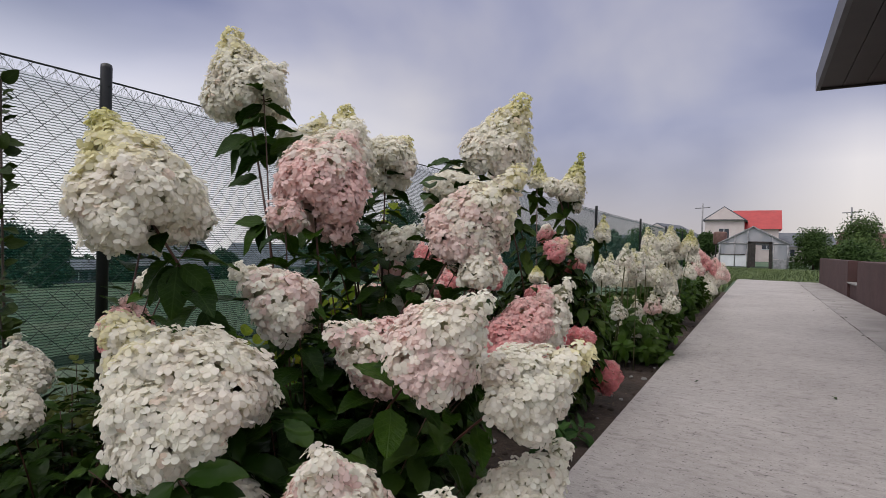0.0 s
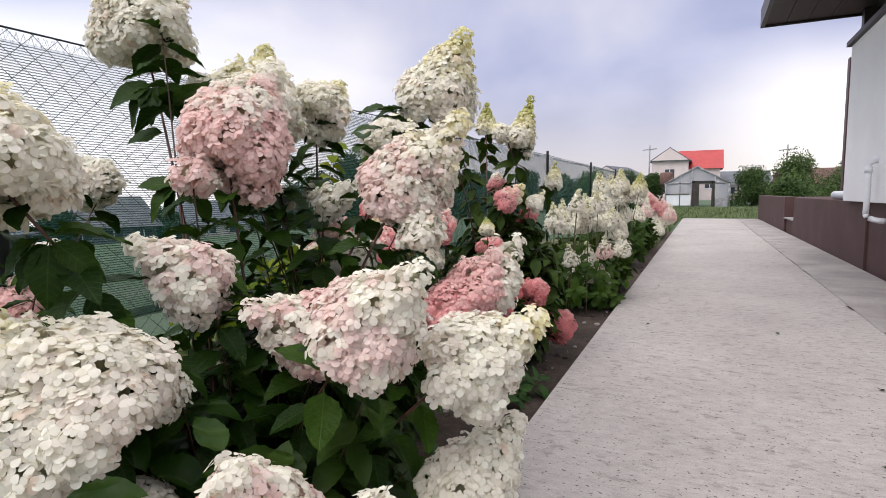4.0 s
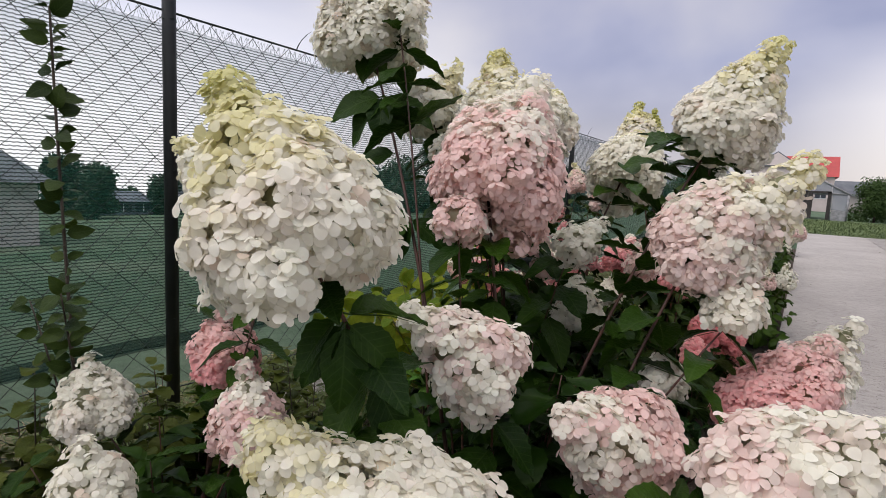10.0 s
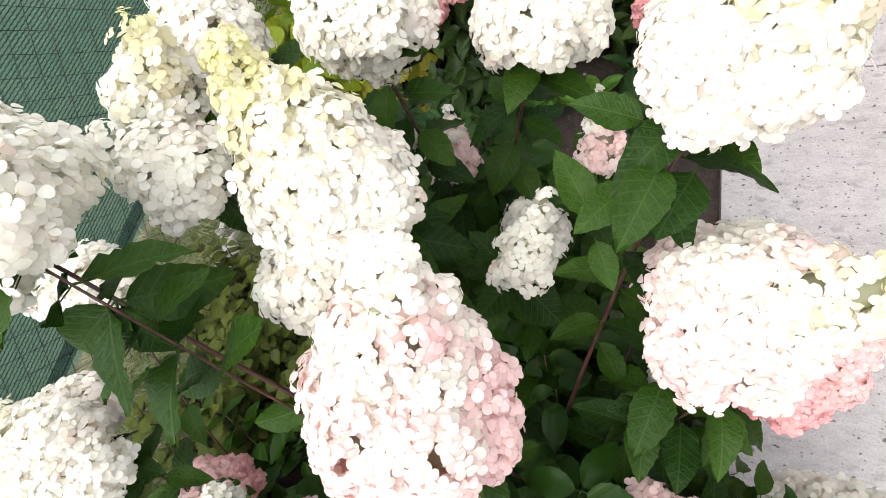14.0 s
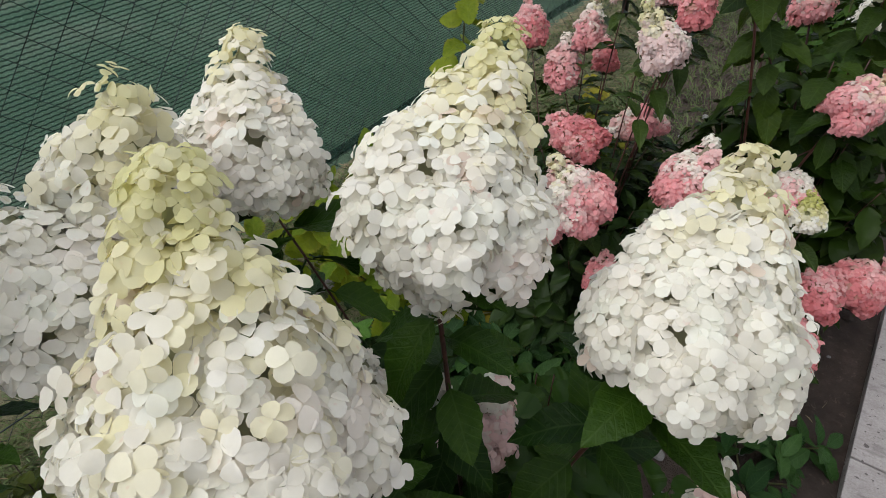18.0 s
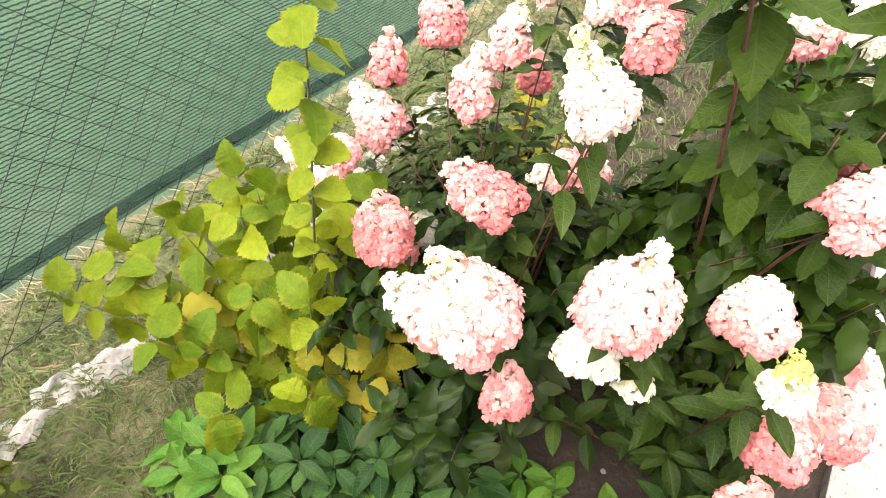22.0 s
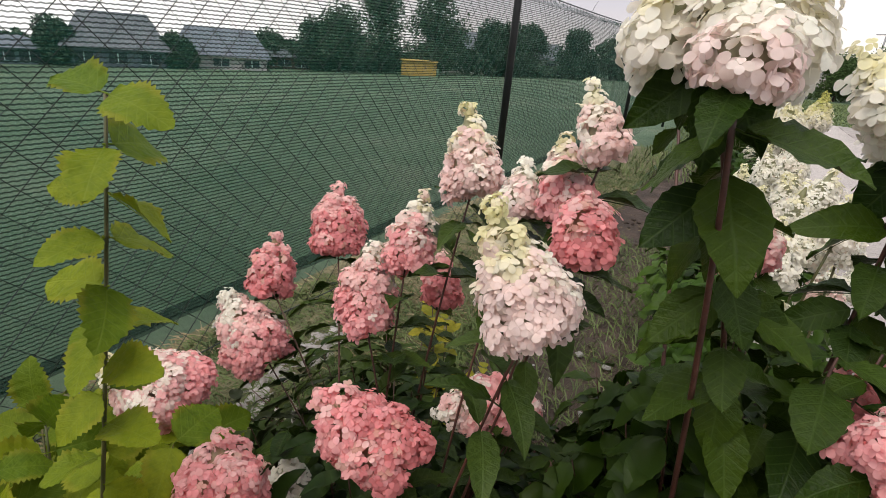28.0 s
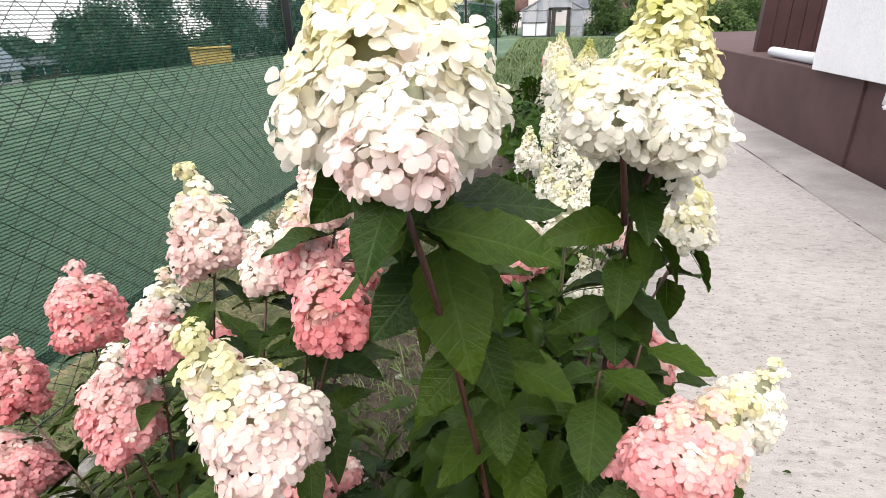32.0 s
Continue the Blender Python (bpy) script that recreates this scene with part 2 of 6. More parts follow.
def concrete_material():
    k = Nodes("concrete")
    co = k.coords()
    big = k.noise(co, 0.8, 6.0, 0.62)
    c = k.ramp(big, (0.30, (0.37, 0.34, 0.325)), (0.52, (0.445, 0.412, 0.393)), (0.72, (0.495, 0.463, 0.445)))
    st = k.n("ShaderNodeMapping", Scale=(1.0, 1.9, 1.0))
    k.link(co, st.inputs["Vector"])
    brush = k.noise(st.outputs[0], 13.0, 6.0, 0.78)
    c = k.mix(0.45, c, k.ramp(brush, (0.36, (0.62, 0.60, 0.58)), (0.60, (1.1, 1.1, 1.1))), "MULTIPLY")
    pits = k.ramp(k.noise(st.outputs[0], 11.0, 3.0, 0.55), (0.35, (0.25, 0.23, 0.22)), (0.42, (1, 1, 1)))
    c = k.mix(0.32, c, pits, "MULTIPLY")
    fl = k.n("ShaderNodeMapping", Scale=(1.0, 1.25, 1.0))
    k.link(co, fl.inputs["Vector"])
    specks = k.ramp(k.noise(fl.outputs[0], 52.0, 2.0, 0.5), (0.315, (0.14, 0.12, 0.115)), (0.36, (1, 1, 1)))
    c = k.mix(0.78, c, specks, "MULTIPLY")
    grain = k.noise(co, 150.0, 4.0, 0.7)
    c = k.mix(0.5, c, k.ramp(grain, (0.3, (0.6, 0.6, 0.6)), (0.7, (1.2, 1.2, 1.2))), "MULTIPLY")
    h = k.math("ADD", k.math("MULTIPLY", brush, 0.7), k.math("MULTIPLY", grain, 0.3))
    k.bump(h, 0.9, 0.012)
    return k.done(c, 0.85)


def soil_material():
    k = Nodes("soil")
    co = k.coords()
    c = k.ramp(k.noise(co, 5.0, 7.0, 0.7), (0.3, (0.030, 0.021, 0.016)), (0.55, (0.075, 0.052, 0.040)), (0.75, (0.14, 0.10, 0.078)))
    bits = k.ramp(k.noise(co, 55.0, 3.0, 0.6, 0.8), (0.60, (0, 0, 0)), (0.70, (1, 1, 1)))
    c = k.mix(k.mix(1.0, bits, (0.4, 0.4, 0.4), "MULTIPLY"), c, (0.22, 0.16, 0.12))
    k.bump(k.noise(co, 38.0, 7.0, 0.75), 1.0, 0.03)
    return k.done(c, 0.95)


def lawn_material():
    k = Nodes("field_grass")
    co = k.coords()
    c = k.ramp(k.noise(co, 0.35, 6.0, 0.65), (0.32, (0.046, 0.098, 0.050)), (0.55, (0.092, 0.148, 0.090)), (0.74, (0.165, 0.195, 0.140)))
    c = k.mix(0.5, c, k.ramp(k.noise(co, 14.0, 5.0, 0.75), (0.3, (0.45, 0.5, 0.4)), (0.7, (1.25, 1.2, 1.1))), "MULTIPLY")
    k.bump(k.noise(co, 25.0, 6.0, 0.8), 1.0, 0.04)
    return k.done(c, 0.95)


def net_material():
    """Knitted shade cloth: green yarn, with light between the stitches."""
    k = Nodes("shade_cloth")
    co = k.coords()
    c = k.ramp(k.noise(co, 2.5, 4.0, 0.6), (0.3, (0.013, 0.082, 0.058)), (0.7, (0.022, 0.115, 0.084)))
    sp = k.n("ShaderNodeSeparateXYZ")
    k.link(co, sp.inputs[0])
    st = k.math("FRACT", k.math("MULTIPLY", sp.outputs["Y"], 160.0))
    c = k.mix(0.3, c, k.ramp(st, (0.3, (0.5, 0.5, 0.5)), (0.6, (1.2, 1.2, 1.2))), "MULTIPLY")
    k.done(c, 0.8)
    k.b.inputs["Specular IOR Level"].default_value = 0.1
    tr = k.n("ShaderNodeBsdfTransparent")
    mx = k.n("ShaderNodeMixShader", Fac=0.26)
    k.link(k.b.outputs[0], mx.inputs[1])
    k.link(tr.outputs[0], mx.inputs[2])
    k.link(mx.outputs[0], k.o.inputs["Surface"])
    return k.m


def sheer_material(name, color, clear):
    k = Nodes(name)
    k.done(color, 0.6)
    tr = k.n("ShaderNodeBsdfTransparent")
    mx = k.n("ShaderNodeMixShader", Fac=clear)
    k.link(k.b.outputs[0], mx.inputs[1])
    k.link(tr.outputs[0], mx.inputs[2])
    k.link(mx.outputs[0], k.o.inputs["Surface"])
    return k.m


PETAL = petal_material()
LEAF = leaf_material("hydrangea_leaf", (0.010, 0.032, 0.003), (0.034, 0.076, 0.006), (0.06, 0.10, 0.015))
LEAF_OLIVE = leaf_material("olive_hydrangea_leaf", (0.014, 0.034, 0.003), (0.042, 0.074, 0.006), (0.06, 0.09, 0.015))
LEAF_PALE = leaf_material("pink_bush_leaf", (0.014, 0.031, 0.005), (0.044, 0.072, 0.011), (0.08, 0.08, 0.04))
HAZEL = leaf_material("hazel_leaf", (0.092, 0.155, 0.009), (0.23, 0.275, 0.015), (0.30, 0.26, 0.03), 0.5, (0.24, 0.30, 0.06), 7.0, 0.3)
YELLOW = leaf_material("yellow_leaf", (0.20, 0.20, 0.02), (0.33, 0.29, 0.03), (0.36, 0.25, 0.03), 0.5, (0.35, 0.34, 0.08), 7.0, 0.3)
PHLOX = leaf_material("phlox_leaf", (0.016, 0.048, 0.014), (0.048, 0.105, 0.026), (0.06, 0.13, 0.04), 0.45, (0.12, 0.20, 0.08), 9.0)
# far foliage: distance haze put into the leaf colour as a pale bluish tint
HAZED_TREE_LEAF = leaf_material("hazed_tree_leaf", (0.046, 0.078, 0.062), (0.092, 0.128, 0.096), (0.06, 0.10, 0.06), 0.6)
GARDEN_LEAF = leaf_material("garden_leaf", (0.040, 0.078, 0.022), (0.088, 0.135, 0.042), (0.06, 0.10, 0.03), 0.6)
STEM_RED = plain("red_brown_stem", (0.042, 0.015, 0.011), (0.10, 0.038, 0.026), 30.0, 0.5, 0.3, 0.002, fine=200.0)
STEM_GREEN = plain("green_stem", (0.05, 0.07, 0.02), (0.12, 0.10, 0.04), 30.0, 0.55, 0.2, 0.002)
BARK = plain("bark", (0.045, 0.034, 0.026), (0.11, 0.085, 0.065), 12.0, 0.9, 0.7, 0.01, fine=70.0)
CONCRETE = concrete_material()
SOIL = soil_material()
LAWN = lawn_material()
NET = net_material()
NET_SHEER = sheer_material("net_weave", (0.020, 0.165, 0.110), 0.70)
NET_FOLD = sheer_material("net_fold", (0.012, 0.060, 0.048), 0.30)
HEM = sheer_material("net_hem", (0.16, 0.22, 0.22), 0.1)
WIRE = plain("green_coated_wire", (0.006, 0.012, 0.010), (0.014, 0.022, 0.018), 20.0, 0.45, 0.1, 0.001)
POST = plain("black_painted_steel", (0.010, 0.012, 0.013), (0.022, 0.024, 0.025), 9.0, 0.42, 0.2, 0.002, fine=90.0)
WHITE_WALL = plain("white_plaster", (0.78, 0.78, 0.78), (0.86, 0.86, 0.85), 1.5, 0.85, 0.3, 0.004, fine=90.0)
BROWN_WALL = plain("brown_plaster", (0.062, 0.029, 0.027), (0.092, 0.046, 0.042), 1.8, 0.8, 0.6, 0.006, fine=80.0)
DARK_TRIM = plain("dark_brown_trim", (0.018, 0.013, 0.012), (0.032, 0.022, 0.020), 4.0, 0.5, 0.2, 0.003)
BROWN_DOOR = plain("brown_cladding", (0.036, 0.013, 0.012), (0.060, 0.024, 0.021), 3.0, 0.45, 0.2, 0.003)
RED_ROOF = plain("red_roof_metal", (0.34, 0.026, 0.028), (0.46, 0.045, 0.042), 1.2, 0.5, 0.2, 0.02)
GREY_ROOF = plain("grey_roof", (0.09, 0.10, 0.12), (0.15, 0.16, 0.18), 1.0, 0.8, 0.4, 0.02)
PALE_ROOF = plain("pale_blue_roof", (0.10, 0.12, 0.15), (0.16, 0.18, 0.22), 1.0, 0.7, 0.3, 0.02)
BROWN_ROOF = plain("brown_roof", (0.09, 0.045, 0.038), (0.15, 0.080, 0.065), 1.0, 0.8, 0.4, 0.02)
BRICK_PALE = plain("pale_wall", (0.50, 0.46, 0.44), (0.62, 0.58, 0.56), 1.0, 0.85, 0.3, 0.02)
PINK_WALL = plain("pink_white_wall", (0.62, 0.54, 0.52), (0.72, 0.64, 0.62), 1.0, 0.85, 0.3, 0.02)
GREY_FRAME = plain("weathered_grey_timber", (0.20, 0.20, 0.21), (0.36, 0.36, 0.37), 5.0, 0.8, 0.4, 0.005)
DARK_FRAME = plain("dark_timber", (0.022, 0.018, 0.016), (0.05, 0.042, 0.038), 5.0, 0.7, 0.4, 0.005)
FILM = sheer_material("greenhouse_film", (0.42, 0.44, 0.48), 0.50)
WHITE_PANEL = plain("white_panel", (0.66, 0.68, 0.70), (0.78, 0.80, 0.82), 2.0, 0.6, 0.1, 0.004)
WINDOW = Nodes("window_glass").done((0.05, 0.06, 0.075), 0.12)
RUST = plain("rusty_barrel", (0.10, 0.05, 0.04), (0.20, 0.11, 0.09), 3.0, 0.7, 0.3, 0.01)
CLOTH = plain("pale_ground_cloth", (0.22, 0.20, 0.18), (0.50, 0.47, 0.45), 16.0, 0.9, 0.6, 0.01, fine=90.0)
DRY = plain("dry_straw", (0.20, 0.15, 0.08), (0.36, 0.29, 0.17), 15.0, 0.85, 0.2, 0.002)
GRASS = plain("grass_blade", (0.055, 0.095, 0.020), (0.13, 0.17, 0.045), 6.0, 0.6, 0.1, 0.002)
MULCH = plain("straw_mulch", (0.062, 0.075, 0.026), (0.25, 0.22, 0.12), 7.0, 0.95, 1.0, 0.03, fine=60.0)
STONE = plain("grey_stone", (0.20, 0.19, 0.18), (0.36, 0.35, 0.33), 12.0, 0.9, 0.5, 0.01, fine=70.0)


# ---- mesh helpers ----
def part(name, bm, material, parent=None, label=""):
    """One mesh object from a bmesh, under a thing or a part."""
    me = bpy.data.meshes.new(name)
    bm.to_mesh(me)
    bm.free()
    return placed(name, me, material, parent, label)


def placed(name, me, material, parent=None, label=""):
    if material is not None and not me.materials:
        me.materials.append(material)
    ob = new(name, me)
    if parent is not None:
        ob.parent = parent
    if label:
        tagged(ob, label)
    return ob


def thing(name, at, label, category, group="", kind=""):
    ob = new(name)
    ob.location = at
    ob.empty_display_size = 0.1
    return tagged(ob, label, category, group, kind)


def cube(bm, x0, x1, y0, y1, z0, z1, bevel=0.0):
    made = bmesh.ops.create_cube(bm, size=1.0)["verts"]
    for v in made:
        v.co = ((x0 + x1) / 2 + v.co.x * (x1 - x0), (y0 + y1) / 2 + v.co.y * (y1 - y0), (z0 + z1) / 2 + v.co.z * (z1 - z0))
    if bevel:
        edges = list({e for v in made for e in v.link_edges})
        bmesh.ops.bevel(bm, geom=edges, offset=bevel, segments=2, affect="EDGES", profile=0.6)
    return bm


def block(x0, x1, y0, y1, z0, z1, bevel=0.0):
    return cube(bmesh.new(), x0, x1, y0, y1, z0, z1, bevel)


def tube_data(points, radii, sides, verts, faces):
    """Adds a tube round a line of points to lists of vertices and faces."""
    start = len(verts)
    n = len(points)
    for i, p in enumerate(points):
        d = (points[min(i + 1, n - 1)] - points[max(i - 1, 0)]).normalized()
        a = d.orthogonal().normalized()
        b = d.cross(a)
        for s in range(sides):
            q = 2 * math.pi * s / sides
            verts.append(p + (a * math.cos(q) + b * math.sin(q)) * radii[i])
    for i in range(n - 1):
        for s in range(sides):
            k, l = start + i * sides + s, start + i * sides + (s + 1) % sides
            faces.append((k, l, l + sides, k + sides))
    faces.append(tuple(range(start + sides - 1, start - 1, -1)))
    faces.append(tuple(range(start + (n - 1) * sides, start + n * sides)))


def mesh_from(name, verts, faces, smooth=True):
    me = bpy.data.meshes.new(name)
    me.from_pydata([tuple(v) for v in verts], [], faces)
    if smooth:
        me.polygons.foreach_set("use_smooth", [True] * len(me.polygons))
    me.update()
    return me


def tube(name, points, radii, sides=6):
    verts, faces = [], []
    tube_data([Vector(p) for p in points], radii, sides, verts, faces)
    return mesh_from(name, verts, faces)


def bend(a, b, c, n):
    """Points of a smooth arc from a past b to c."""
    a, b, c = Vector(a), Vector(b), Vector(c)
    return [a * (1 - t) ** 2 + b * 2 * t * (1 - t) + c * t * t for t in (i / n for i in range(n + 1))]


# ---- ground, path and bed ----
def relief(x0, x1, y0, y1, step, height, base, seed):
    """A rough sheet of earth whose rim dips into the ground."""
    nx, ny = max(2, int((x1 - x0) / step)), max(2, int((y1 - y0) / step))
    verts, faces = [], []
    for j in range(ny + 1):
        for i in range(nx + 1):
            x, y = x0 + (x1 - x0) * i / nx, y0 + (y1 - y0) * j / ny
            rim = min(i, nx - i, j, ny - j, 3) / 3
            h = noise.noise((x * 2.1, y * 2.1, seed)) * 0.6 + noise.noise((x * 8, y * 8, seed)) * 0.35 + noise.noise((x * 21, y * 21, seed)) * 0.22
            verts.append((x, y, base + h * height * rim - 0.05 * (1 - rim)))
    for j in range(ny):
        for i in range(nx):
            k = j * (nx + 1) + i
            faces.append((k, k + 1, k + nx + 2, k + nx + 1))
    return mesh_from("relief", verts, faces)


def field_z(x):
    """The field falls away gently beyond the fence."""
    return -0.075 - 2.4 * min(1.0, max(0.0, (-2.5 - x) / 37.0)) - 0.08 * max(0.0, -48.0 - x)


xs = [-900, -120, -60, -45, -30, -25, -20, -15, -10, -6, -4, -2.5, 0, 3, 10, 40, 120, 900]
ys = [-300, -60, -20, -8, 0, 8, 16, 24, 40, 60, 90, 150, 400, 1500]
verts = [(x, y, field_z(x)) for y in ys for x in xs]
faces = [(j * len(xs) + i, j * len(xs) + i + 1, (j + 1) * len(xs) + i + 1, (j + 1) * len(xs) + i) for j in range(len(ys) - 1) for i in range(len(xs) - 1)]
ground = placed("ground", mesh_from("ground", verts, faces), LAWN)
tagged(ground, "open green grass field with dry patches", "ground", kind="structure")
bed = placed("soil_bed", relief(-1.55, 0.175, -1.2, 15.0, 0.055, 0.028, -0.045, 3.0), SOIL)
tagged(bed, "dark brown bare soil of the flower bed", "soil", kind="structure")

mulch = placed("mulch_strip", relief(-2.75, -1.40, -1.2, 12.0, 0.06, 0.02, -0.062, 7.0), MULCH)
tagged(mulch, "dry straw mulch and short weeds under the fence", "mulch", kind="structure")
path = thing("path", (0, 0, 0), "pale grey brushed concrete garden path", "path", kind="structure")
y = -4.0
for length in (3.6, 3.1, 3.2, 3.0, 3.2, 3.1, 3.2, 3.1):
    part("slab", block(0.0, 2.345, y + 0.003, y + length - 0.003, -0.2, 0.0, 0.004), CONCRETE, path)
    y += length
part("gutter_strip", block(1.72, 2.34, 4.0, 21.3, -0.05, 0.006, 0.003), plain("patched_concrete", (0.26, 0.24, 0.23), (0.42, 0.39, 0.37), 1.6, 0.9, 0.7, 0.01, fine=60.0), path, "rough patched grey concrete strip along the wall")

jv, jf = [], []
for i in range(420):
    y = 4.0 + i * 0.041
    x = 1.715 + 0.03 * noise.noise((y * 0.8, 0, 3.0)) + 0.012 * noise.noise((y * 6, 0, 1.0))
    w = 0.003 + 0.012 * max(0.0, noise.noise((y * 2.3, 2.0, 0)))
    jv += [(x - w, y, 0.0085), (x + w, y, 0.0085)]
    if i and noise.noise((y * 1.1, 5.0, 0)) > 0.0:
        k = 2 * i
        jf.append((k - 2, k - 1, k + 1, k))
placed("crack", mesh_from("crack", jv, jf), SOIL, path, "dark crack along the concrete strip")

# ---- house side of the path ----
low_wall = thing("low_wall", (2.35, 8.0, 0), "low dark brown plastered wall along the path", "wall", kind="structure")
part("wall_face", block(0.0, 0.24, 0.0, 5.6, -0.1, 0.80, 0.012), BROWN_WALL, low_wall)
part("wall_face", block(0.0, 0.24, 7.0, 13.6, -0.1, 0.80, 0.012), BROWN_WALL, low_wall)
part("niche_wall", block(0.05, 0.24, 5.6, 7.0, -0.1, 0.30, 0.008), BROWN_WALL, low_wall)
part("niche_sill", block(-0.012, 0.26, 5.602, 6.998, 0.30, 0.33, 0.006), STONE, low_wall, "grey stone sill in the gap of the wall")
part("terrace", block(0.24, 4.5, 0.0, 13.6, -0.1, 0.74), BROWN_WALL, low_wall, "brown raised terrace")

house_wall = thing("wall_house", (2.35, 8.9, 0), "white plastered house wall over a brown plinth", "wall", kind="structure")
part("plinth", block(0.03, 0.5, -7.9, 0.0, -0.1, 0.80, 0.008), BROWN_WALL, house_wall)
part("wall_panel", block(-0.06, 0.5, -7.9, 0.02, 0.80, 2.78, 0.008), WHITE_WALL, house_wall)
part("cap_trim", block(-0.11, 0.5, -7.95, 0.07, 2.78, 2.84, 0.005), DARK_TRIM, house_wall)
part("corner_post", block(0.02, 0.16, -0.13, 0.0, 2.842, 3.20, 0.006), DARK_TRIM, house_wall)
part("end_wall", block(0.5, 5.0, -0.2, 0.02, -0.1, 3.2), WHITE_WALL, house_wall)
window_1 = thing("window_1", (2.42, 8.7, 2.842), "dark framed window strip under the eave", "window", kind="structure")
part("pane", block(0.04, 0.05, -3.0, -0.14, 0.0, 0.36), WINDOW, window_1)
part("window_frame", block(0.01, 0.07, -3.06, -3.0, 0.0, 0.36), DARK_TRIM, window_1)
part("window_frame", block(0.01, 0.07, -1.5, -1.44, 0.0, 0.36), DARK_TRIM, window_1)
eave = thing("roof_eave", (1.26, 9.0, 3.2), "dark brown boarded roof eave above the path", "roof", kind="structure")
for i in range(13):
    part("soffit_board", block(0.05 + i * 0.25, 0.294 + i * 0.25, -5.4, 0.0, 0.0, 0.03, 0.004), DARK_TRIM, eave)
part("fascia", block(0.0, 0.05, -5.4, 0.03, -0.03, 0.22, 0.004), plain("grey_fascia", (0.06, 0.055, 0.06), (0.09, 0.085, 0.09), 3.0, 0.5, 0.1, 0.002), eave, "grey metal fascia edge")
part("fascia", block(0.05, 3.3, 0.0, 0.03, -0.03, 0.22, 0.004), DARK_TRIM, eave)
part("roof_deck", block(0.05, 3.3, -5.4, 0.0, 0.03, 0.2), DARK_TRIM, eave)

pipe = thing("drain_pipe", (2.29, 7.1, 0.42), "white plastic drain pipe bent out of the house wall", "pipe")
pv, pf = [], []
tube_data(bend((0.02, 0.30, 0.83), (-0.10, 0.32, 0.84), (-0.10, 0.20, 0.72), 6), [0.03] * 7, 10, pv, pf)
tube_data(bend((-0.10, 0.20, 0.72), (-0.10, 0.18, 0.40), (-0.10, 0.20, 0.26), 5), [0.03] * 6, 10, pv, pf)
tube_data(bend((-0.10, 0.20, 0.26), (-0.09, 0.18, 0.20), (0.05, 0.10, 0.19), 5), [0.03] * 6, 10, pv, pf)
placed("pipe_run", mesh_from("pipe_run", pv, pf), WHITE_PANEL, pipe)
placed("collar", tube("collar", [(-0.10, 0.20, 0.70), (-0.10, 0.20, 0.76)], [0.037, 0.037], 12), WHITE_PANEL, pipe)
roll = thing("white_tube", (2.52, 9.9, 0.865), "white plastic tube lying on the low wall", "pipe")
placed("tube_body", tube("tube_body", [(0, -0.75, 0), (0, 0.75, 0.0)], [0.062, 0.062], 14), WHITE_PANEL, roll)
placed("tube_rim", tube("tube_rim", [(0, -0.77, 0), (0, -0.70, 0)], [0.066, 0.066], 14), WHITE_PANEL, roll)
shed = thing("brown_gate", (3.05, 12.5, 0.74), "dark brown boarded gate beside a tall post", "gate")
part("back", block(0.06, 1.6, 0.06, 0.12, 0, 1.02), BROWN_DOOR, shed)
for i in range(7):
    part("plank", block(0.10 + i * 0.21, 0.303 + i * 0.21, 0.0, 0.055, 0.0, 1.06, 0.004), BROWN_DOOR, shed)
part("tall_post", block(-0.10, 0.09, -0.02, 0.14, 0, 2.6, 0.006), BROWN_DOOR, shed)


# ---- fence ----
FX = -2.167
fence = thing("fence", (FX, 0, 0), "chain-link fence with black posts and green shade net", "fence")
for py in (-3.15, 1.469, 6.088, 10.8, 15.4, 20.0, 24.6):
    pv, pf = [], []
    tube_data([Vector((0, py, -0.3)), Vector((0, py, 1.755)), Vector((0, py, 1.772)), Vector((0, py, 1.778))], [0.027, 0.027, 0.025, 0.016], 14, pv, pf)
    post = placed("post", mesh_from("post", pv, pf), POST, fence)
    for z in (0.42, 1.05, 1.66):
        placed("tie_wire", tube("tie_wire", [(0.0, py - 0.033, z), (0.033, py, z + 0.004), (0.0, py + 0.033, z), (-0.03, py, z - 0.004)], [0.0022] * 4, 5), WIRE, post)
wv, wf = [], []
span = [(-3.2 + i * 0.45) for i in range(64)]
tube_data([Vector((-0.018, y, 1.70 - 0.012 * abs(math.sin((y - 1.469) / 4.62 * math.pi)))) for y in span], [0.0052] * 64, 6, wv, wf)
placed("top_wire", mesh_from("top_wire", wv, wf), WIRE, fence, "thick black tension wire")
wv, wf = [], []
tube_data([Vector((-0.018, y, 0.10 + 0.02 * math.sin(y * 2.3))) for y in span], [0.003] * 64, 5, wv, wf)
placed("bottom_wire", mesh_from("bottom_wire", wv, wf), WIRE, fence)
cv, cf = [], []
pitch = 0.105
for k in range(-18, 130):
    for lean in (1, -1):
        y0 = -1.0 + k * pitch
        pts = []
        for j in range(7):
            z = 0.06 + j * 1.64 / 6
            yy = y0 + lean * (z - 0.06)
            pts.append(Vector((-0.018 + lean * 0.002 + 0.004 * noise.noise((yy, z * 2, 5.0)), yy + 0.012 * noise.noise((yy * 1.5, z * 3, lean)), z)))
        if -2.8 < pts[0].y < 13.2:
            tube_data(pts, [0.0014] * 7, 4, cv, cf)
chain = placed("chain_link", mesh_from("chain_link", cv, cf), WIRE, fence, "dark green chain-link mesh")
tagged(chain, kind="stuff")


def net_x(y, z):
    return -0.034 - 0.012 * noise.noise((y * 0.9, z * 1.7, 8.0)) - 0.004 * noise.noise((y * 5, z * 4, 2.0))


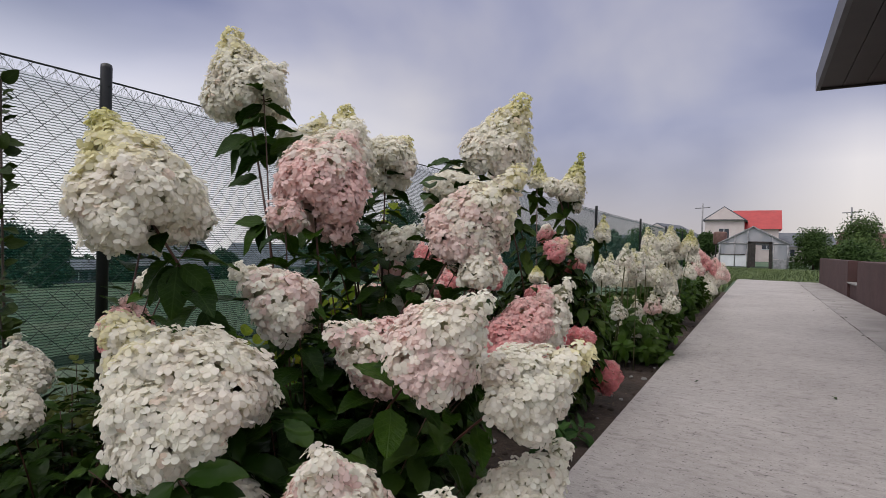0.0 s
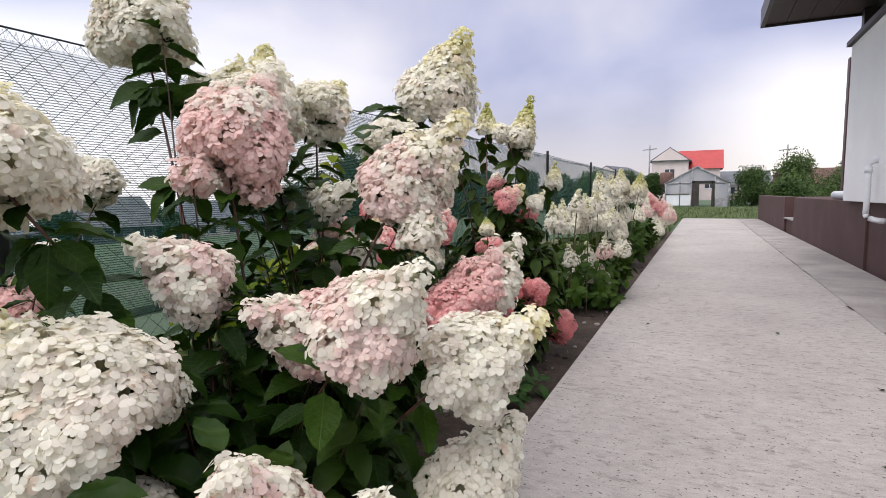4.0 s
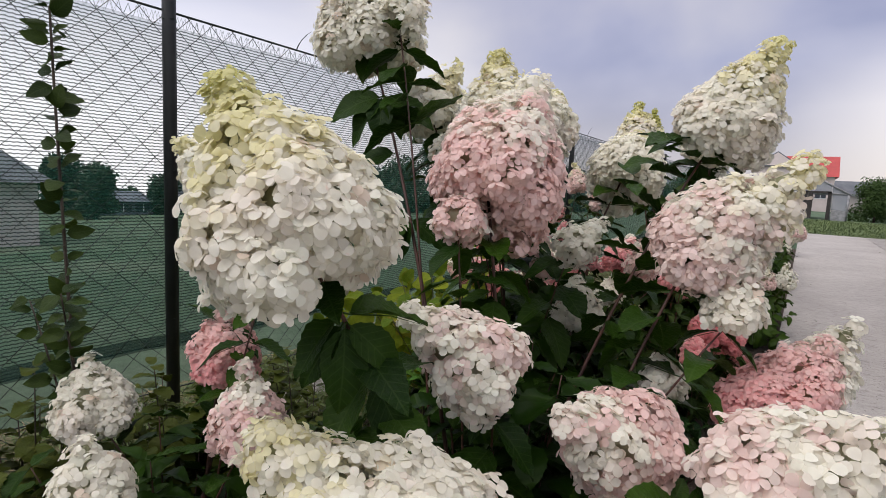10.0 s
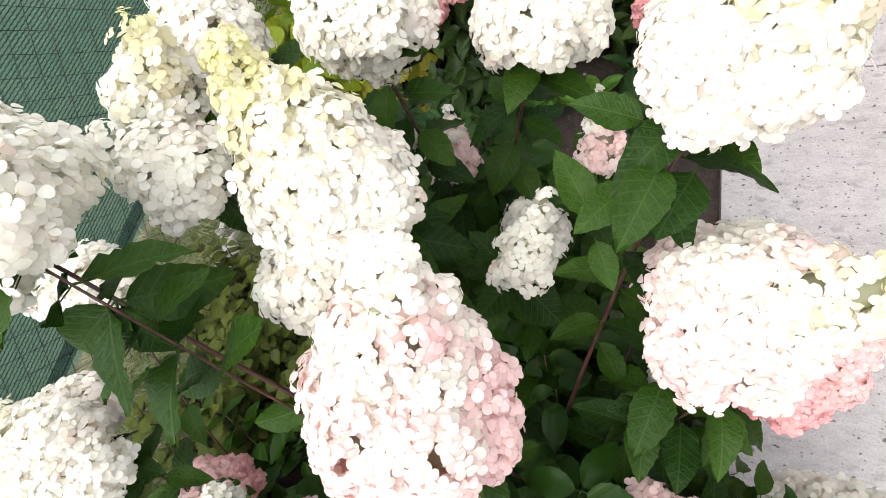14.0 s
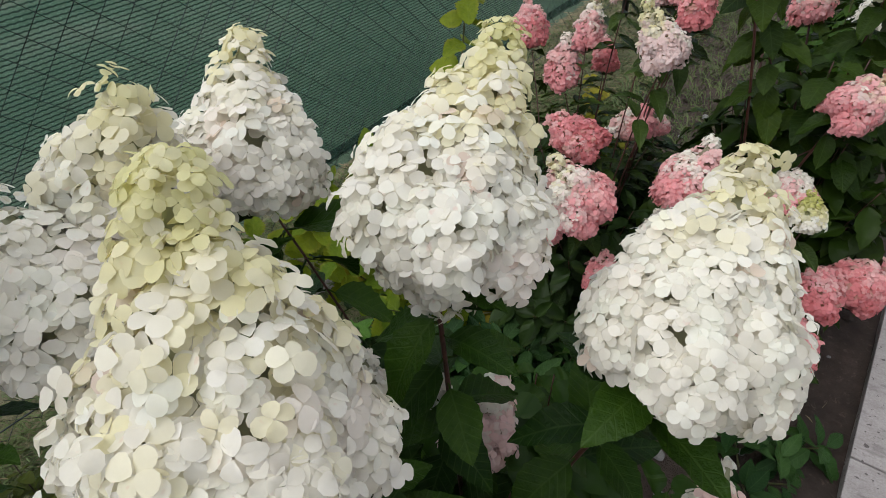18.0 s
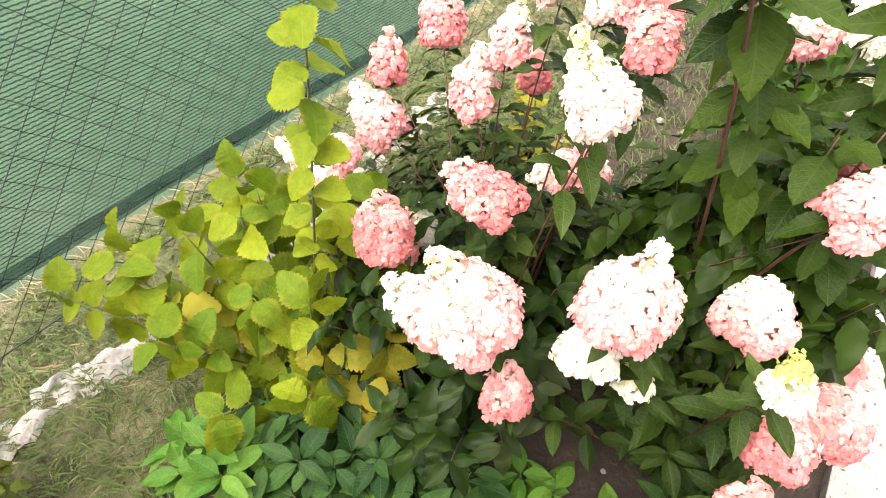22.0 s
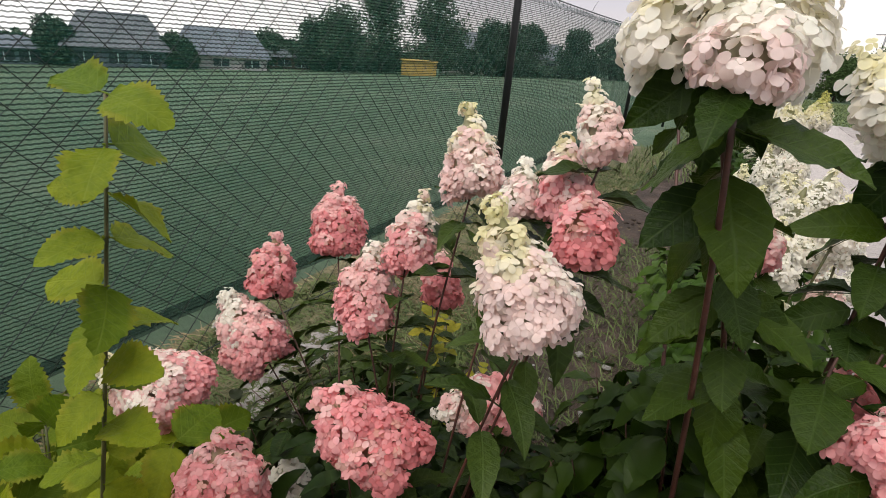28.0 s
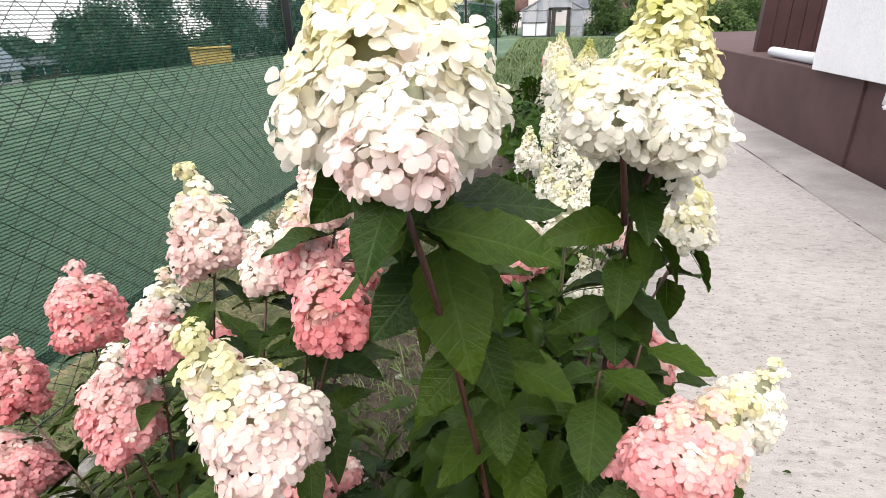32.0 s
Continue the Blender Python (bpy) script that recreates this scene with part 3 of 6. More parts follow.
def net_low(y):
    return 0.290 + 0.022 * noise.noise((y * 1.3, 0, 4.0)) + 0.008 * noise.noise((y * 7, 0, 9.0))


def net_strips(y0, y1, step):
    verts, faces = [], []
    n = int((y1 - y0) / step)
    z = 0.265
    row = 0
    while z < 1.645:
        start = len(verts)
        for i in range(n + 1):
            y = y0 + (y1 - y0) * i / n
            zz = max(z, net_low(y) - 0.0005 * row) + 0.004 * noise.noise((y * 2.0, z * 3, 1.0)) + (0.0011 if i % 2 else -0.0011)
            verts.append((net_x(y, zz), y, zz))
            verts.append((net_x(y, zz) + 0.0012, y, zz + 0.0045))
        for i in range(n):
            k = start + 2 * i
            faces.append((k, k + 2, k + 3, k + 1))
        z += 0.0128
        row += 1
    return mesh_from("shade_net", verts, faces)


net = placed("shade_net", net_strips(-3.0, 7.0, 0.011), NET, fence, "green knitted shade net")
tagged(net, kind="stuff")
net = placed("shade_net", net_strips(7.0, 25.5, 0.12), NET, fence, "green knitted shade net")
tagged(net, kind="stuff")
verts, faces = [], []
for i in range(191):
    y = -3.0 + 0.15 * i
    for j in range(5):
        z = net_low(y) - 0.004 + (1.655 - net_low(y)) * j / 4
        verts.append((net_x(y, z) - 0.004, y, z))
for i in range(190):
    for j in range(4):
        k = i * 5 + j
        faces.append((k, k + 5, k + 6, k + 1))
placed("net_weave", mesh_from("net_weave", verts, faces), NET_SHEER, fence, "fine see-through weave of the net")
verts, faces = [], []
for i in range(561):
    y = -3.0 + 0.05 * i
    z = net_low(y)
    for k, up in enumerate((-0.012, 0.012, 0.048)):
        verts.append((net_x(y, z + up) + 0.005 + 0.004 * noise.noise((y * 9, k * 2.0, 6.0)), y, z + up + 0.008 * noise.noise((y * 4, k * 3.0, 2.0))))
for i in range(560):
    for j in range(2):
        k = i * 3 + j
        faces.append((k, k + 3, k + 4, k + 1))
placed("net_fold", mesh_from("net_fold", verts, faces), NET_FOLD, fence, "dark folded lower edge of the net")
verts, faces = [], []
for shift, low in ((0.0, 1.630), (0.5, 1.640)):
    y, k, line = -3.0, 0, []
    while y < 24.0:
        z = 1.690 - 0.012 * abs(math.sin((y - 1.469) / 4.62 * math.pi)) if k % 2 else low + 0.008 * random.random()
        line.append(Vector((net_x(y, 1.63) + 0.006 * (k % 2), y + shift * 0.02, z)))
        y += random.uniform(0.011, 0.021)
        k += 1
    tube_data(line, [0.0013] * len(line), 3, verts, faces)
hem = placed("net_hem", mesh_from("net_hem", verts, faces), HEM, fence, "laced top hem of the net")
tagged(hem, kind="stuff")
for wy in (0.35, 2.15, 3.35, 6.6, 8.1):
    placed("loose_wire", tube("loose_wire", bend((-0.018, wy, 1.70), (-0.01, wy + 0.02, 1.76), (0.01, wy + 0.07, 1.80), 4), [0.0028, 0.0026, 0.0022, 0.002, 0.0015], 5), WIRE, fence, "loose wire end sticking up")


# ---- plants: leaves ----
def leaf_mesh(seed, wide, point, droop, fold, teeth, stalk=0.10, stations=15, full=0.85, rib=0.010, pairs=8):
    """One leaf a metre long on the y axis, with stalk, fold along the midrib and a toothed rim."""
    rnd = random.Random(seed)
    verts, faces = [], []
    across = (-1.0, -0.55, 0.0, 0.55, 1.0)
    twist = rnd.uniform(-0.25, 0.25)
    for i in range(stations + 1):
        t = i / stations
        if i == 0:
            half = 0.012
        else:
            half = wide * (math.sin(math.pi * t ** point) ** full) + 0.004
            half *= 1 + teeth * (1 if i % 2 else -1)
        for a in across:
            x = a * half
            lift = fold * abs(x) - droop * t * t + twist * x * t + 0.03 * math.sin(t * 9 + seed) * abs(a)
            ripple = 0.022 * rnd.uniform(-1, 1) if abs(a) == 1 else 0.0
            ripple += rib * math.cos(6.283 * pairs * (t - 0.85 * abs(x))) * abs(a)
            verts.append((x, t, lift + ripple))
    for i in range(stations):
        for j in range(4):
            k = i * 5 + j
            faces.append((k, k + 1, k + 6, k + 5))
    tube_data([Vector((0, -stalk, 0.02)), Vector((0, 0.0, -0.006)), Vector((0, 0.5, -0.012 - droop * 0.25)), Vector((0, 0.94, -0.008 - droop * 0.88))],
              [0.014, 0.012, 0.007, 0.002], 4, verts, faces)
    return mesh_from("leaf", verts, faces)


HYDRANGEA = [leaf_mesh(s, w, 0.78, d, f, 0.035) for s, w, d, f in ((1, 0.27, 0.18, 0.30), (2, 0.30, 0.34, 0.22), (3, 0.25, 0.45, 0.36), (4, 0.29, 0.10, 0.18), (5, 0.26, 0.28, 0.45))]
PINKLEAF = [leaf_mesh(s, w, 0.80, d, f, 0.03) for s, w, d, f in ((11, 0.21, 0.22, 0.40), (12, 0.24, 0.36, 0.28), (13, 0.22, 0.12, 0.5), (14, 0.23, 0.48, 0.3))]
HAZELS = [leaf_mesh(s, w, 0.72, d, f, 0.085, 0.16, 23, 0.72, 0.018, 7) for s, w, d, f in ((21, 0.40, 0.30, 0.22), (22, 0.42, 0.42, 0.12), (23, 0.37, 0.20, 0.34), (24, 0.39, 0.36, 0.05))]
LANCES = [leaf_mesh(s, w, 0.9, d, f, 0.0, 0.02, 9) for s, w, d, f in ((31, 0.23, 0.30, 0.35), (32, 0.25, 0.16, 0.3), (33, 0.21, 0.42, 0.25))]
SMALLS = [leaf_mesh(s, w, 0.75, d, f, 0.02, 0.12, 8) for s, w, d, f in ((41, 0.30, 0.15, 0.2), (42, 0.33, 0.3, 0.1))]
for group, m in ((HYDRANGEA, LEAF), (PINKLEAF, LEAF_PALE), (HAZELS, HAZEL), (LANCES, PHLOX), (SMALLS, HAZEL)):
    for me in group:
        me.materials.append(m)


def copies(group, m):
    out = []
    for me in group:
        c = me.copy()
        c.materials.clear()
        c.materials.append(m)
        out.append(c)
    return out


YELLOWS = copies(HAZELS, YELLOW)
OLIVE = copies(HYDRANGEA, LEAF_OLIVE)
WEEDS = copies(SMALLS, LEAF_PALE)
DARK_SMALLS = copies(SMALLS, LEAF_PALE)
SHRUB_LEAF = leaf_material("olive_shrub_leaf", (0.030, 0.046, 0.006), (0.090, 0.105, 0.016), (0.12, 0.11, 0.02), 0.5)
SHRUBS = copies(HAZELS, SHRUB_LEAF)


class Bush:
    """A plant standing at a place: stems, leaves and heads hang under one Empty."""

    def __init__(self, name, at, label, category, leaves, size, stem, group="", limit=290, hang=0.12):
        self.at = Vector(at)
        self.ob = thing(name, at, label, category, group)
        self.leaves, self.size, self.stem, self.limit, self.hang = leaves, size, stem, limit, hang
        self.count = 0
        self.rnd = random.Random(int(abs(at[0] * 917 + at[1] * 131) * 10))
        self.stuff = ([], [])
        self.face = None
        self.stout = 1.0
        self.petal = 0.0165 if leaves is not PINKLEAF else 0.011

    def leaf(self, p, d, up, size):
        d = d.normalized()
        x = d.cross(up)
        if x.length < 1e-3:
            x = d.orthogonal()
        x.normalize()
        z = x.cross(d)
        m = Matrix(((x.x, d.x, z.x, p.x), (x.y, d.y, z.y, p.y), (x.z, d.z, z.z, p.z), (0, 0, 0, 1)))
        m = m @ Matrix.Translation((0, 0.1 * size, 0)) @ Matrix.Diagonal((size, size, size, 1))
        me = self.rnd.choice(self.leaves)
        self.count += 1
        if self.count <= self.limit:
            ob = placed("leaf", me, None, self.ob)
            ob.matrix_basis = m
        else:
            vs, fs = self.stuff
            s = len(vs)
            vs.extend(m @ v.co for v in me.vertices)
            fs.extend(tuple(s + i for i in f.vertices) for f in me.polygons)

    def shoot(self, root, tip, thick, nodes, first=0.02, gap=0.06, lean=0.6, leafy=1.0, sides=6):
        """A stem from root to tip with opposite pairs of leaves counted down from the tip."""
        rnd = self.rnd
        root, tip = Vector(root), Vector(tip)
        mid = root.lerp(tip, 0.45)
        mid.x, mid.y = root.x + (tip.x - root.x) * (1 - lean), root.y + (tip.y - root.y) * (1 - lean)
        mid.z = root.z + (tip.z - root.z) * 0.62
        pts = bend(root, mid, tip, 9)
        self.line = pts
        placed("stem", tube("stem", pts, [thick * (1.0 - 0.5 * i / 9) for i in range(10)], sides), self.stem, self.ob)
        total = sum((pts[i + 1] - pts[i]).length for i in range(9))
        turn = rnd.uniform(0, 3.14)
        back = first
        for k in range(nodes):
            t = 1 - back / total
            if t < 0.12:
                break
            i = min(8, int(t * 9))
            p = pts[i].lerp(pts[i + 1], t * 9 - i)
            tan = (pts[i + 1] - pts[i]).normalized()
            a = tan.orthogonal().normalized()
            b = tan.cross(a)
            for side in (0, math.pi):
                if rnd.random() > leafy:
                    continue
                q = turn + side + rnd.uniform(-0.35, 0.35)
                h = a * math.cos(q) + b * math.sin(q)
                d = h + tan * rnd.uniform(0.05, 0.75) + Vector((0, 0, rnd.uniform(-0.42, 0.32) - self.hang))
                if self.face is not None:
                    up = (self.face + Vector((rnd.gauss(0, 0.5), rnd.gauss(0, 0.5), rnd.gauss(0, 0.5)))).normalized()
                    d = d - up * d.dot(up) * 0.75
                    self.leaf(p, d, up, self.size * rnd.uniform(0.7, 1.2))
                    continue
                self.leaf(p, d, tan + Vector((0, 0, 0.6)), self.size * rnd.uniform(0.78, 1.18) * (0.8 if k == 0 else 1.0))
            turn += math.pi / 2 + rnd.uniform(-0.2, 0.2)
            back += gap * rnd.uniform(0.8, 1.3)

    def dress(self, side, ahead, leaves):
        """Single leaves on the newest stem: height, sideways and upward lean, length; seen from the side that ahead points away from."""
        rnd = self.rnd
        for z, across, rise, size in leaves:
            p = min(self.line, key=lambda q: abs(q.z + self.at.z - z)).copy()
            d = side * across + Vector((0, 0, 1)) * rise - ahead * (0.45 - 0.35 * abs(across)) + Vector((rnd.gauss(0, 0.1), rnd.gauss(0, 0.1), 0))
            self.leaf(p, d, -ahead * 0.75 + Vector((rnd.gauss(0, 0.2), rnd.gauss(0, 0.2), 0.7)), size)

    def fill(self, n, spread, low, high, nodes=5, bare=None):
        """Leafy shoots without flowers, that close the inside of the plant; none in the bare corner of the bed."""
        rnd = self.rnd
        for i in range(n):
            a, r = rnd.uniform(0, 6.283), math.sqrt(rnd.random())
            tip = Vector((math.cos(a) * spread[0] * r, math.sin(a) * spread[1] * r, rnd.uniform(low, high) * (1.08 - 0.4 * r)))
            root = Vector((tip.x * 0.35, tip.y * 0.35, -0.06))
            if bare and self.at.x + tip.x > bare[0] and self.at.y + tip.y < bare[1]:
                continue
            self.shoot(root, tip, 0.003, nodes, 0.0, 0.055, 0.5, 0.97, 5)

    def finish(self):
        if self.stuff[0]:
            ob = placed("foliage", mesh_from("foliage", *self.stuff), self.leaves[0].materials[0], self.ob, "dense inner leaves")
            tagged(ob, kind="stuff")
        return self.ob


# ---- plants: flower heads ----
def floret_template(cup, seed, coarse=False):
    """Four rounded sepals on narrow claws, each tilted its own way, a metre from middle to rim."""
    rnd = random.Random(seed)
    line = ((0.05, 0.05), (0.24, 0.27), (0.50, 0.43), (0.78, 0.40), (0.97, 0.19), (1.0, -0.08), (0.88, -0.33), (0.62, -0.44), (0.32, -0.34), (0.06, -0.06))
    if coarse:
        line = ((0.06, 0.0), (0.5, 0.42), (0.95, 0.22), (0.95, -0.22), (0.5, -0.42))
    verts, faces = [], []
    for k in range(4):
        q = k * math.pi / 2 + rnd.uniform(-0.22, 0.22)
        g = rnd.uniform(0.84, 1.12)
        wide = rnd.uniform(0.92, 1.16)
        tip = rnd.uniform(-0.30, 0.16)
        roll = rnd.uniform(-0.22, 0.22)
        lift = (0.07 if k % 2 else -0.02) + rnd.uniform(-0.03, 0.03)
        c, s = math.cos(q), math.sin(q)
        ring = []
        for u, w in line:
            w *= wide
            h = lift + cup * (0.28 * u - 0.48 * u * u) + 0.45 * (cup - 0.7) * w * w + tip * u + roll * w * u + rnd.uniform(-0.025, 0.025)
            ring.append(len(verts))
            verts.append(((u * c - w * s) * g, (u * s + w * c) * g, h))
        if coarse:
            faces.append(tuple(ring[::-1]))
            continue
        u = 0.58
        mid = len(verts)
        verts.append((u * c * g, u * s * g, lift + cup * (0.28 * u - 0.48 * u * u) + tip * u - 0.03 + 0.05 * (seed % 2)))
        for i in range(len(ring)):
            faces.append((mid, ring[(i + 1) % len(ring)], ring[i]))
    return np.array(verts), faces


FLORETS = [floret_template(c, s) for c, s in ((0.8, 1), (1.2, 2), (0.5, 3), (1.0, 4), (1.5, 6), (0.7, 7), (1.1, 9))]
FLORETS_FAR = [floret_template(0.6, 5, True)]


def floret_meshes():
    out = []
    for verts, faces in FLORETS:
        me = mesh_from("floret", verts.tolist(), faces)
        at = me.attributes.new("tint", "FLOAT_COLOR", "POINT")
        at.data.foreach_set("color", [1.0] * (4 * len(verts)))
        me.materials.append(PETAL)
        out.append(me)
    return out


FLORET_MESHES = floret_meshes()
WHITE, CREAM, LIME = np.array((0.92, 0.893, 0.82)), np.array((0.86, 0.82, 0.56)), np.array((0.58, 0.58, 0.19))
BLUSH, PINK, ROSE, DEEP, TAN = np.array((0.915, 0.765, 0.738)), np.array((0.915, 0.645, 0.628)), np.array((0.89, 0.45, 0.465)), np.array((0.80, 0.31, 0.325)), np.array((0.66, 0.46, 0.36))


def blend(a, b, t):
    t = min(1.0, max(0.0, t))
    return a * (1 - t) + b * t


def pigment(kind, s, tip, lump, rnd):
    """The colour of a floret by its height s on the head: fresh at the tip, ripening pink from below."""
    j = rnd.uniform(-0.26, 0.26)
    if kind == "w":
        c = blend(WHITE, BLUSH, 0.9 * (lump - 0.75) if s < 0.5 else 0.0)
        if rnd.random() < 0.02:
            c = blend(c, TAN, 0.5)
    elif kind == "wb":
        c = blend(BLUSH, WHITE, (s + (lump - 0.5) * 0.9 - 0.14 + j) * 2.6)
    elif kind == "wp":
        c = blend(blend(PINK, BLUSH, 0.55), BLUSH, (s - 0.22 + j + (lump - 0.5)) * 2.4)
        c = blend(c, WHITE, (s + (lump - 0.5) * 1.0 - 0.36 + j) * 2.4)
    elif kind == "wr":
        c = blend(ROSE, PINK, (s - 0.15 + j) * 2.5)
        c = blend(c, BLUSH, (s - 0.42 + j + (lump - 0.5)) * 2.2)
        c = blend(c, WHITE, (s - 0.60 + j + (lump - 0.5)) * 2.4)
    elif kind == "p":
        c = blend(PINK, ROSE, (0.55 - s + j) * 1.6)
        c = blend(c, BLUSH, (s - 0.6 + j) * 1.5)
    else:
        c = blend(DEEP, ROSE, 0.45 + (s - 0.4 + j) * 1.4)
        c = blend(c, PINK, (s - 0.5 + j * 2 + (lump - 0.5)) * 1.3)
        if rnd.random() < 0.06:
            c = blend(c, TAN, 0.6)
    if tip > 0:
        edge = 1.0 - 0.72 * tip
        c = blend(c, CREAM, (s - edge + 0.22 + j) * 3.0)
        c = blend(c, LIME, (s - edge - 0.08 + j * 0.6) * (1.4 + 2.0 * tip) * tip ** 0.5)
    return np.clip(c * rnd.uniform(0.95, 1.04), 0, 0.92)


def profile(s, taper=1.36):
    """Width of a panicle along its axis: a rounded foot, then a cone that closes at the tip."""
    if s < 0.17:
        return 0.55 + 0.45 * math.sqrt(max(0.0, 1 - (1 - s / 0.17) ** 2))
    return max(0.0, 1 - ((s - 0.17) / 0.83) ** taper) ** 0.97 + 0.07 * s


HEADS = 0


def clusters(rnd, half, tall, taper, round_head):
    """The side branches of a panicle: whorls of round clusters that shrink towards the tip."""
    out = []
    whorls = 7 if tall > 0.20 else 5
    turn = rnd.uniform(0, 6.28)
    swell, loose = (0.37, 0.20) if round_head else (0.39, 0.12)
    for j in range(whorls):
        s = 0.12 + 0.78 * j / (whorls - 1)
        wide = half * profile(s, taper)
        ring = 6 if j < whorls * 0.45 else (5 if j < whorls - 2 else (3 if j < whorls - 1 else 1))
        for k in range(ring):
            q = turn + 6.283 * k / ring + j * 1.05 + rnd.uniform(-0.25, 0.25)
            r = wide * swell * rnd.uniform(0.86, 1.14) + 0.004 if ring > 1 else half * 0.24
            d = (wide - r) * rnd.uniform(1.02 - loose, 1.02 + loose) if ring > 1 else 0.0
            out.append((d * math.cos(q), d * math.sin(q), (s - 0.46 + rnd.uniform(-loose, loose) * 0.25) * tall, r, rnd.random()))
    for k in range(rnd.choice((1, 1, 2)) + (1 if round_head else 0)):
        q = turn + 0.5 + k * 2.3 + rnd.uniform(-0.4, 0.4)
        r = half * rnd.uniform(0.32, 0.42)
        out.append((half * 0.62 * math.cos(q), half * 0.62 * math.sin(q), (-0.42 + rnd.uniform(-0.08, 0.06)) * tall, r, rnd.random() * 0.5))
    return out


def head(bush, x, y, z, length, width, ax, ay, az, kind, tip=0.0, near=False, far=False, floret=0.0, root=None, nodes=6):
    """A cone-shaped panicle at a place with its axis; stem and leaf pairs run down to the bush's foot."""
    global HEADS
    HEADS += 1
    rnd = random.Random(HEADS * 7 + 1)
    size = floret or (0.0148 if kind in ("w", "wp", "wb") and bush.petal > 0.015 else 0.0102)
    size = min(size, 0.13 * width)
    round_head = kind in ("r", "p", "wr")
    taper = {"r": 2.1, "p": 2.0, "wr": 1.6}.get(kind, 1.12)
    axis = Vector((ax, ay, az)).normalized()
    at = Vector((x, y, z)) - bush.at
    R = axis.to_track_quat("Z", "Y").to_matrix()
    half, tall = width / 2 * 1.06 - size * 0.15, length
    balls = clusters(rnd, half, tall, taper, round_head)
    mids = np.array([b[:3] for b in balls])
    radii = np.array([b[3] for b in balls])
    up = R.transposed() @ Vector((0, 0, 1))
    dense = 1.7 if far else (1.0 if near else 1.15)
    spots = []
    for cx, cy, cz, rc, hue in balls:
        sc = cz / tall + 0.46
        fresh = min(1.0, max(0.0, (sc - (1.0 - 0.55 * tip)) / 0.40)) if tip else 0.0
        fine = size * (1 - 0.45 * fresh) * (0.85 if sc > 0.85 else 1.0)
        count = max(6, int(4 * math.pi * rc * rc / (fine * fine * dense)))
        spin = rnd.uniform(0, 6.28)
        out = Vector((cx, cy, 0.0))
        if out.length > 1e-5:
            out.normalize()
        for i in range(count):
            h = 1 - 2 * (i + 0.5) / count
            q = spin + i * 2.39996 + rnd.uniform(-0.3, 0.3)
            k = math.sqrt(max(0.0, 1 - h * h))
            d = Vector((k * math.cos(q), k * math.sin(q), h))
            p = Vector((cx, cy, cz)) + d * (rc + size * (rnd.uniform(-0.75, 0.35) + (0.5 if rnd.random() < 0.06 and sc < 0.7 else 0.0)))
            gap = np.sqrt(((mids - np.array(p)) ** 2).sum(1)) / radii
            if (gap < 0.80).any():
                continue
            s = p.z / tall + 0.46
            n = (d * 0.66 + out * 0.22 + up * 0.46 + Vector((rnd.gauss(0, 0.29), rnd.gauss(0, 0.29), rnd.gauss(0, 0.29)))).normalized()
            spots.append((p, n, fine * rnd.uniform(0.84, 1.14), pigment(kind, min(1.0, max(0.0, s)), tip, hue, rnd), rnd.uniform(0, 6.28)))
    ob_m = Matrix.LocRotScale(at, R.to_quaternion(), None)
    verts, faces, tint = [], [], []
    # stalks and inner florets, closed into a core, darkened to paint gap shade
    cs, rings = 10, 7
    for j in range(rings + 1):
        s = j / rings
        for i in range(cs):
            q = 6.2832 * i / cs
            rr = half * 0.66 * profile(s, taper) * (1 - 0.25 * s) + 0.001
            verts.append((rr * math.cos(q), rr * math.sin(q), (s * 0.86 - 0.42) * tall))
            cc = blend(pigment(kind, s * 0.9, tip, 0.5, rnd), np.array((0.20, 0.22, 0.08)), 0.75)
            tint.append((cc[0], cc[1], cc[2], 1))
    for j in range(rings):
        for i in range(cs):
            a, b = j * cs + i, j * cs + (i + 1) % cs
            faces.append((a, b, b + cs, a + cs))
    single = []
    temps = FLORETS_FAR if far else FLORETS
    blocks = [np.array(verts)]
    total = len(verts)
    rnd.shuffle(spots)
    for p, n, r, c, spin in spots:
        k = rnd.randrange(len(temps))
        zq = n.to_track_quat("Z", "Y").to_matrix() @ Matrix.Rotation(spin, 3, "Z")
        if near and len(single) < 290:
            single.append((p, zq, r, c, k))
            continue
        v, f = temps[k]
        w = v @ (np.array(zq).T * r) + np.array(p)
        blocks.append(w)
        faces.extend(tuple(i + total for i in g) for g in f)
        tint.extend([(c[0], c[1], c[2], 1.0)] * len(v))
        total += len(v)
    me = mesh_from("flower_head", np.concatenate(blocks).tolist(), faces)
    data = me.attributes.new("tint", "FLOAT_COLOR", "POINT")
    data.data.foreach_set("color", np.array(tint, dtype=np.float32).ravel())
    ob = placed("flower_head", me, PETAL, bush.ob, HEAD_LABEL[kind] if tip < 0.6 else "cream and lime green flower head")
    ob.matrix_basis = ob_m
    for p, zq, r, c, k in single:
        fl = placed("floret", FLORET_MESHES[k], None, ob)
        fl.matrix_basis = Matrix.LocRotScale(p, zq.to_quaternion(), (r, r, r))
        fl.color = (c[0], c[1], c[2], 1.0)
    foot = Vector(root) if root else Vector((rnd.uniform(-0.09, 0.09), rnd.uniform(-0.09, 0.09), -0.07))
    tipp = at - R @ Vector((0, 0, 0.40 * tall))
    if not far:
        bush.shoot(foot, tipp, (0.0036 + 0.0022 * (width > 0.2)) * bush.stout, nodes, 0.045 if bush.stout == 1.0 else 0.012, 0.062, 0.62)
    else:
        placed("stem", tube("stem", bend(foot, foot.lerp(tipp, 0.5) + Vector((0, 0, 0.1)), tipp, 4), [0.005] * 5, 4), bush.stem, bush.ob)
    return ob


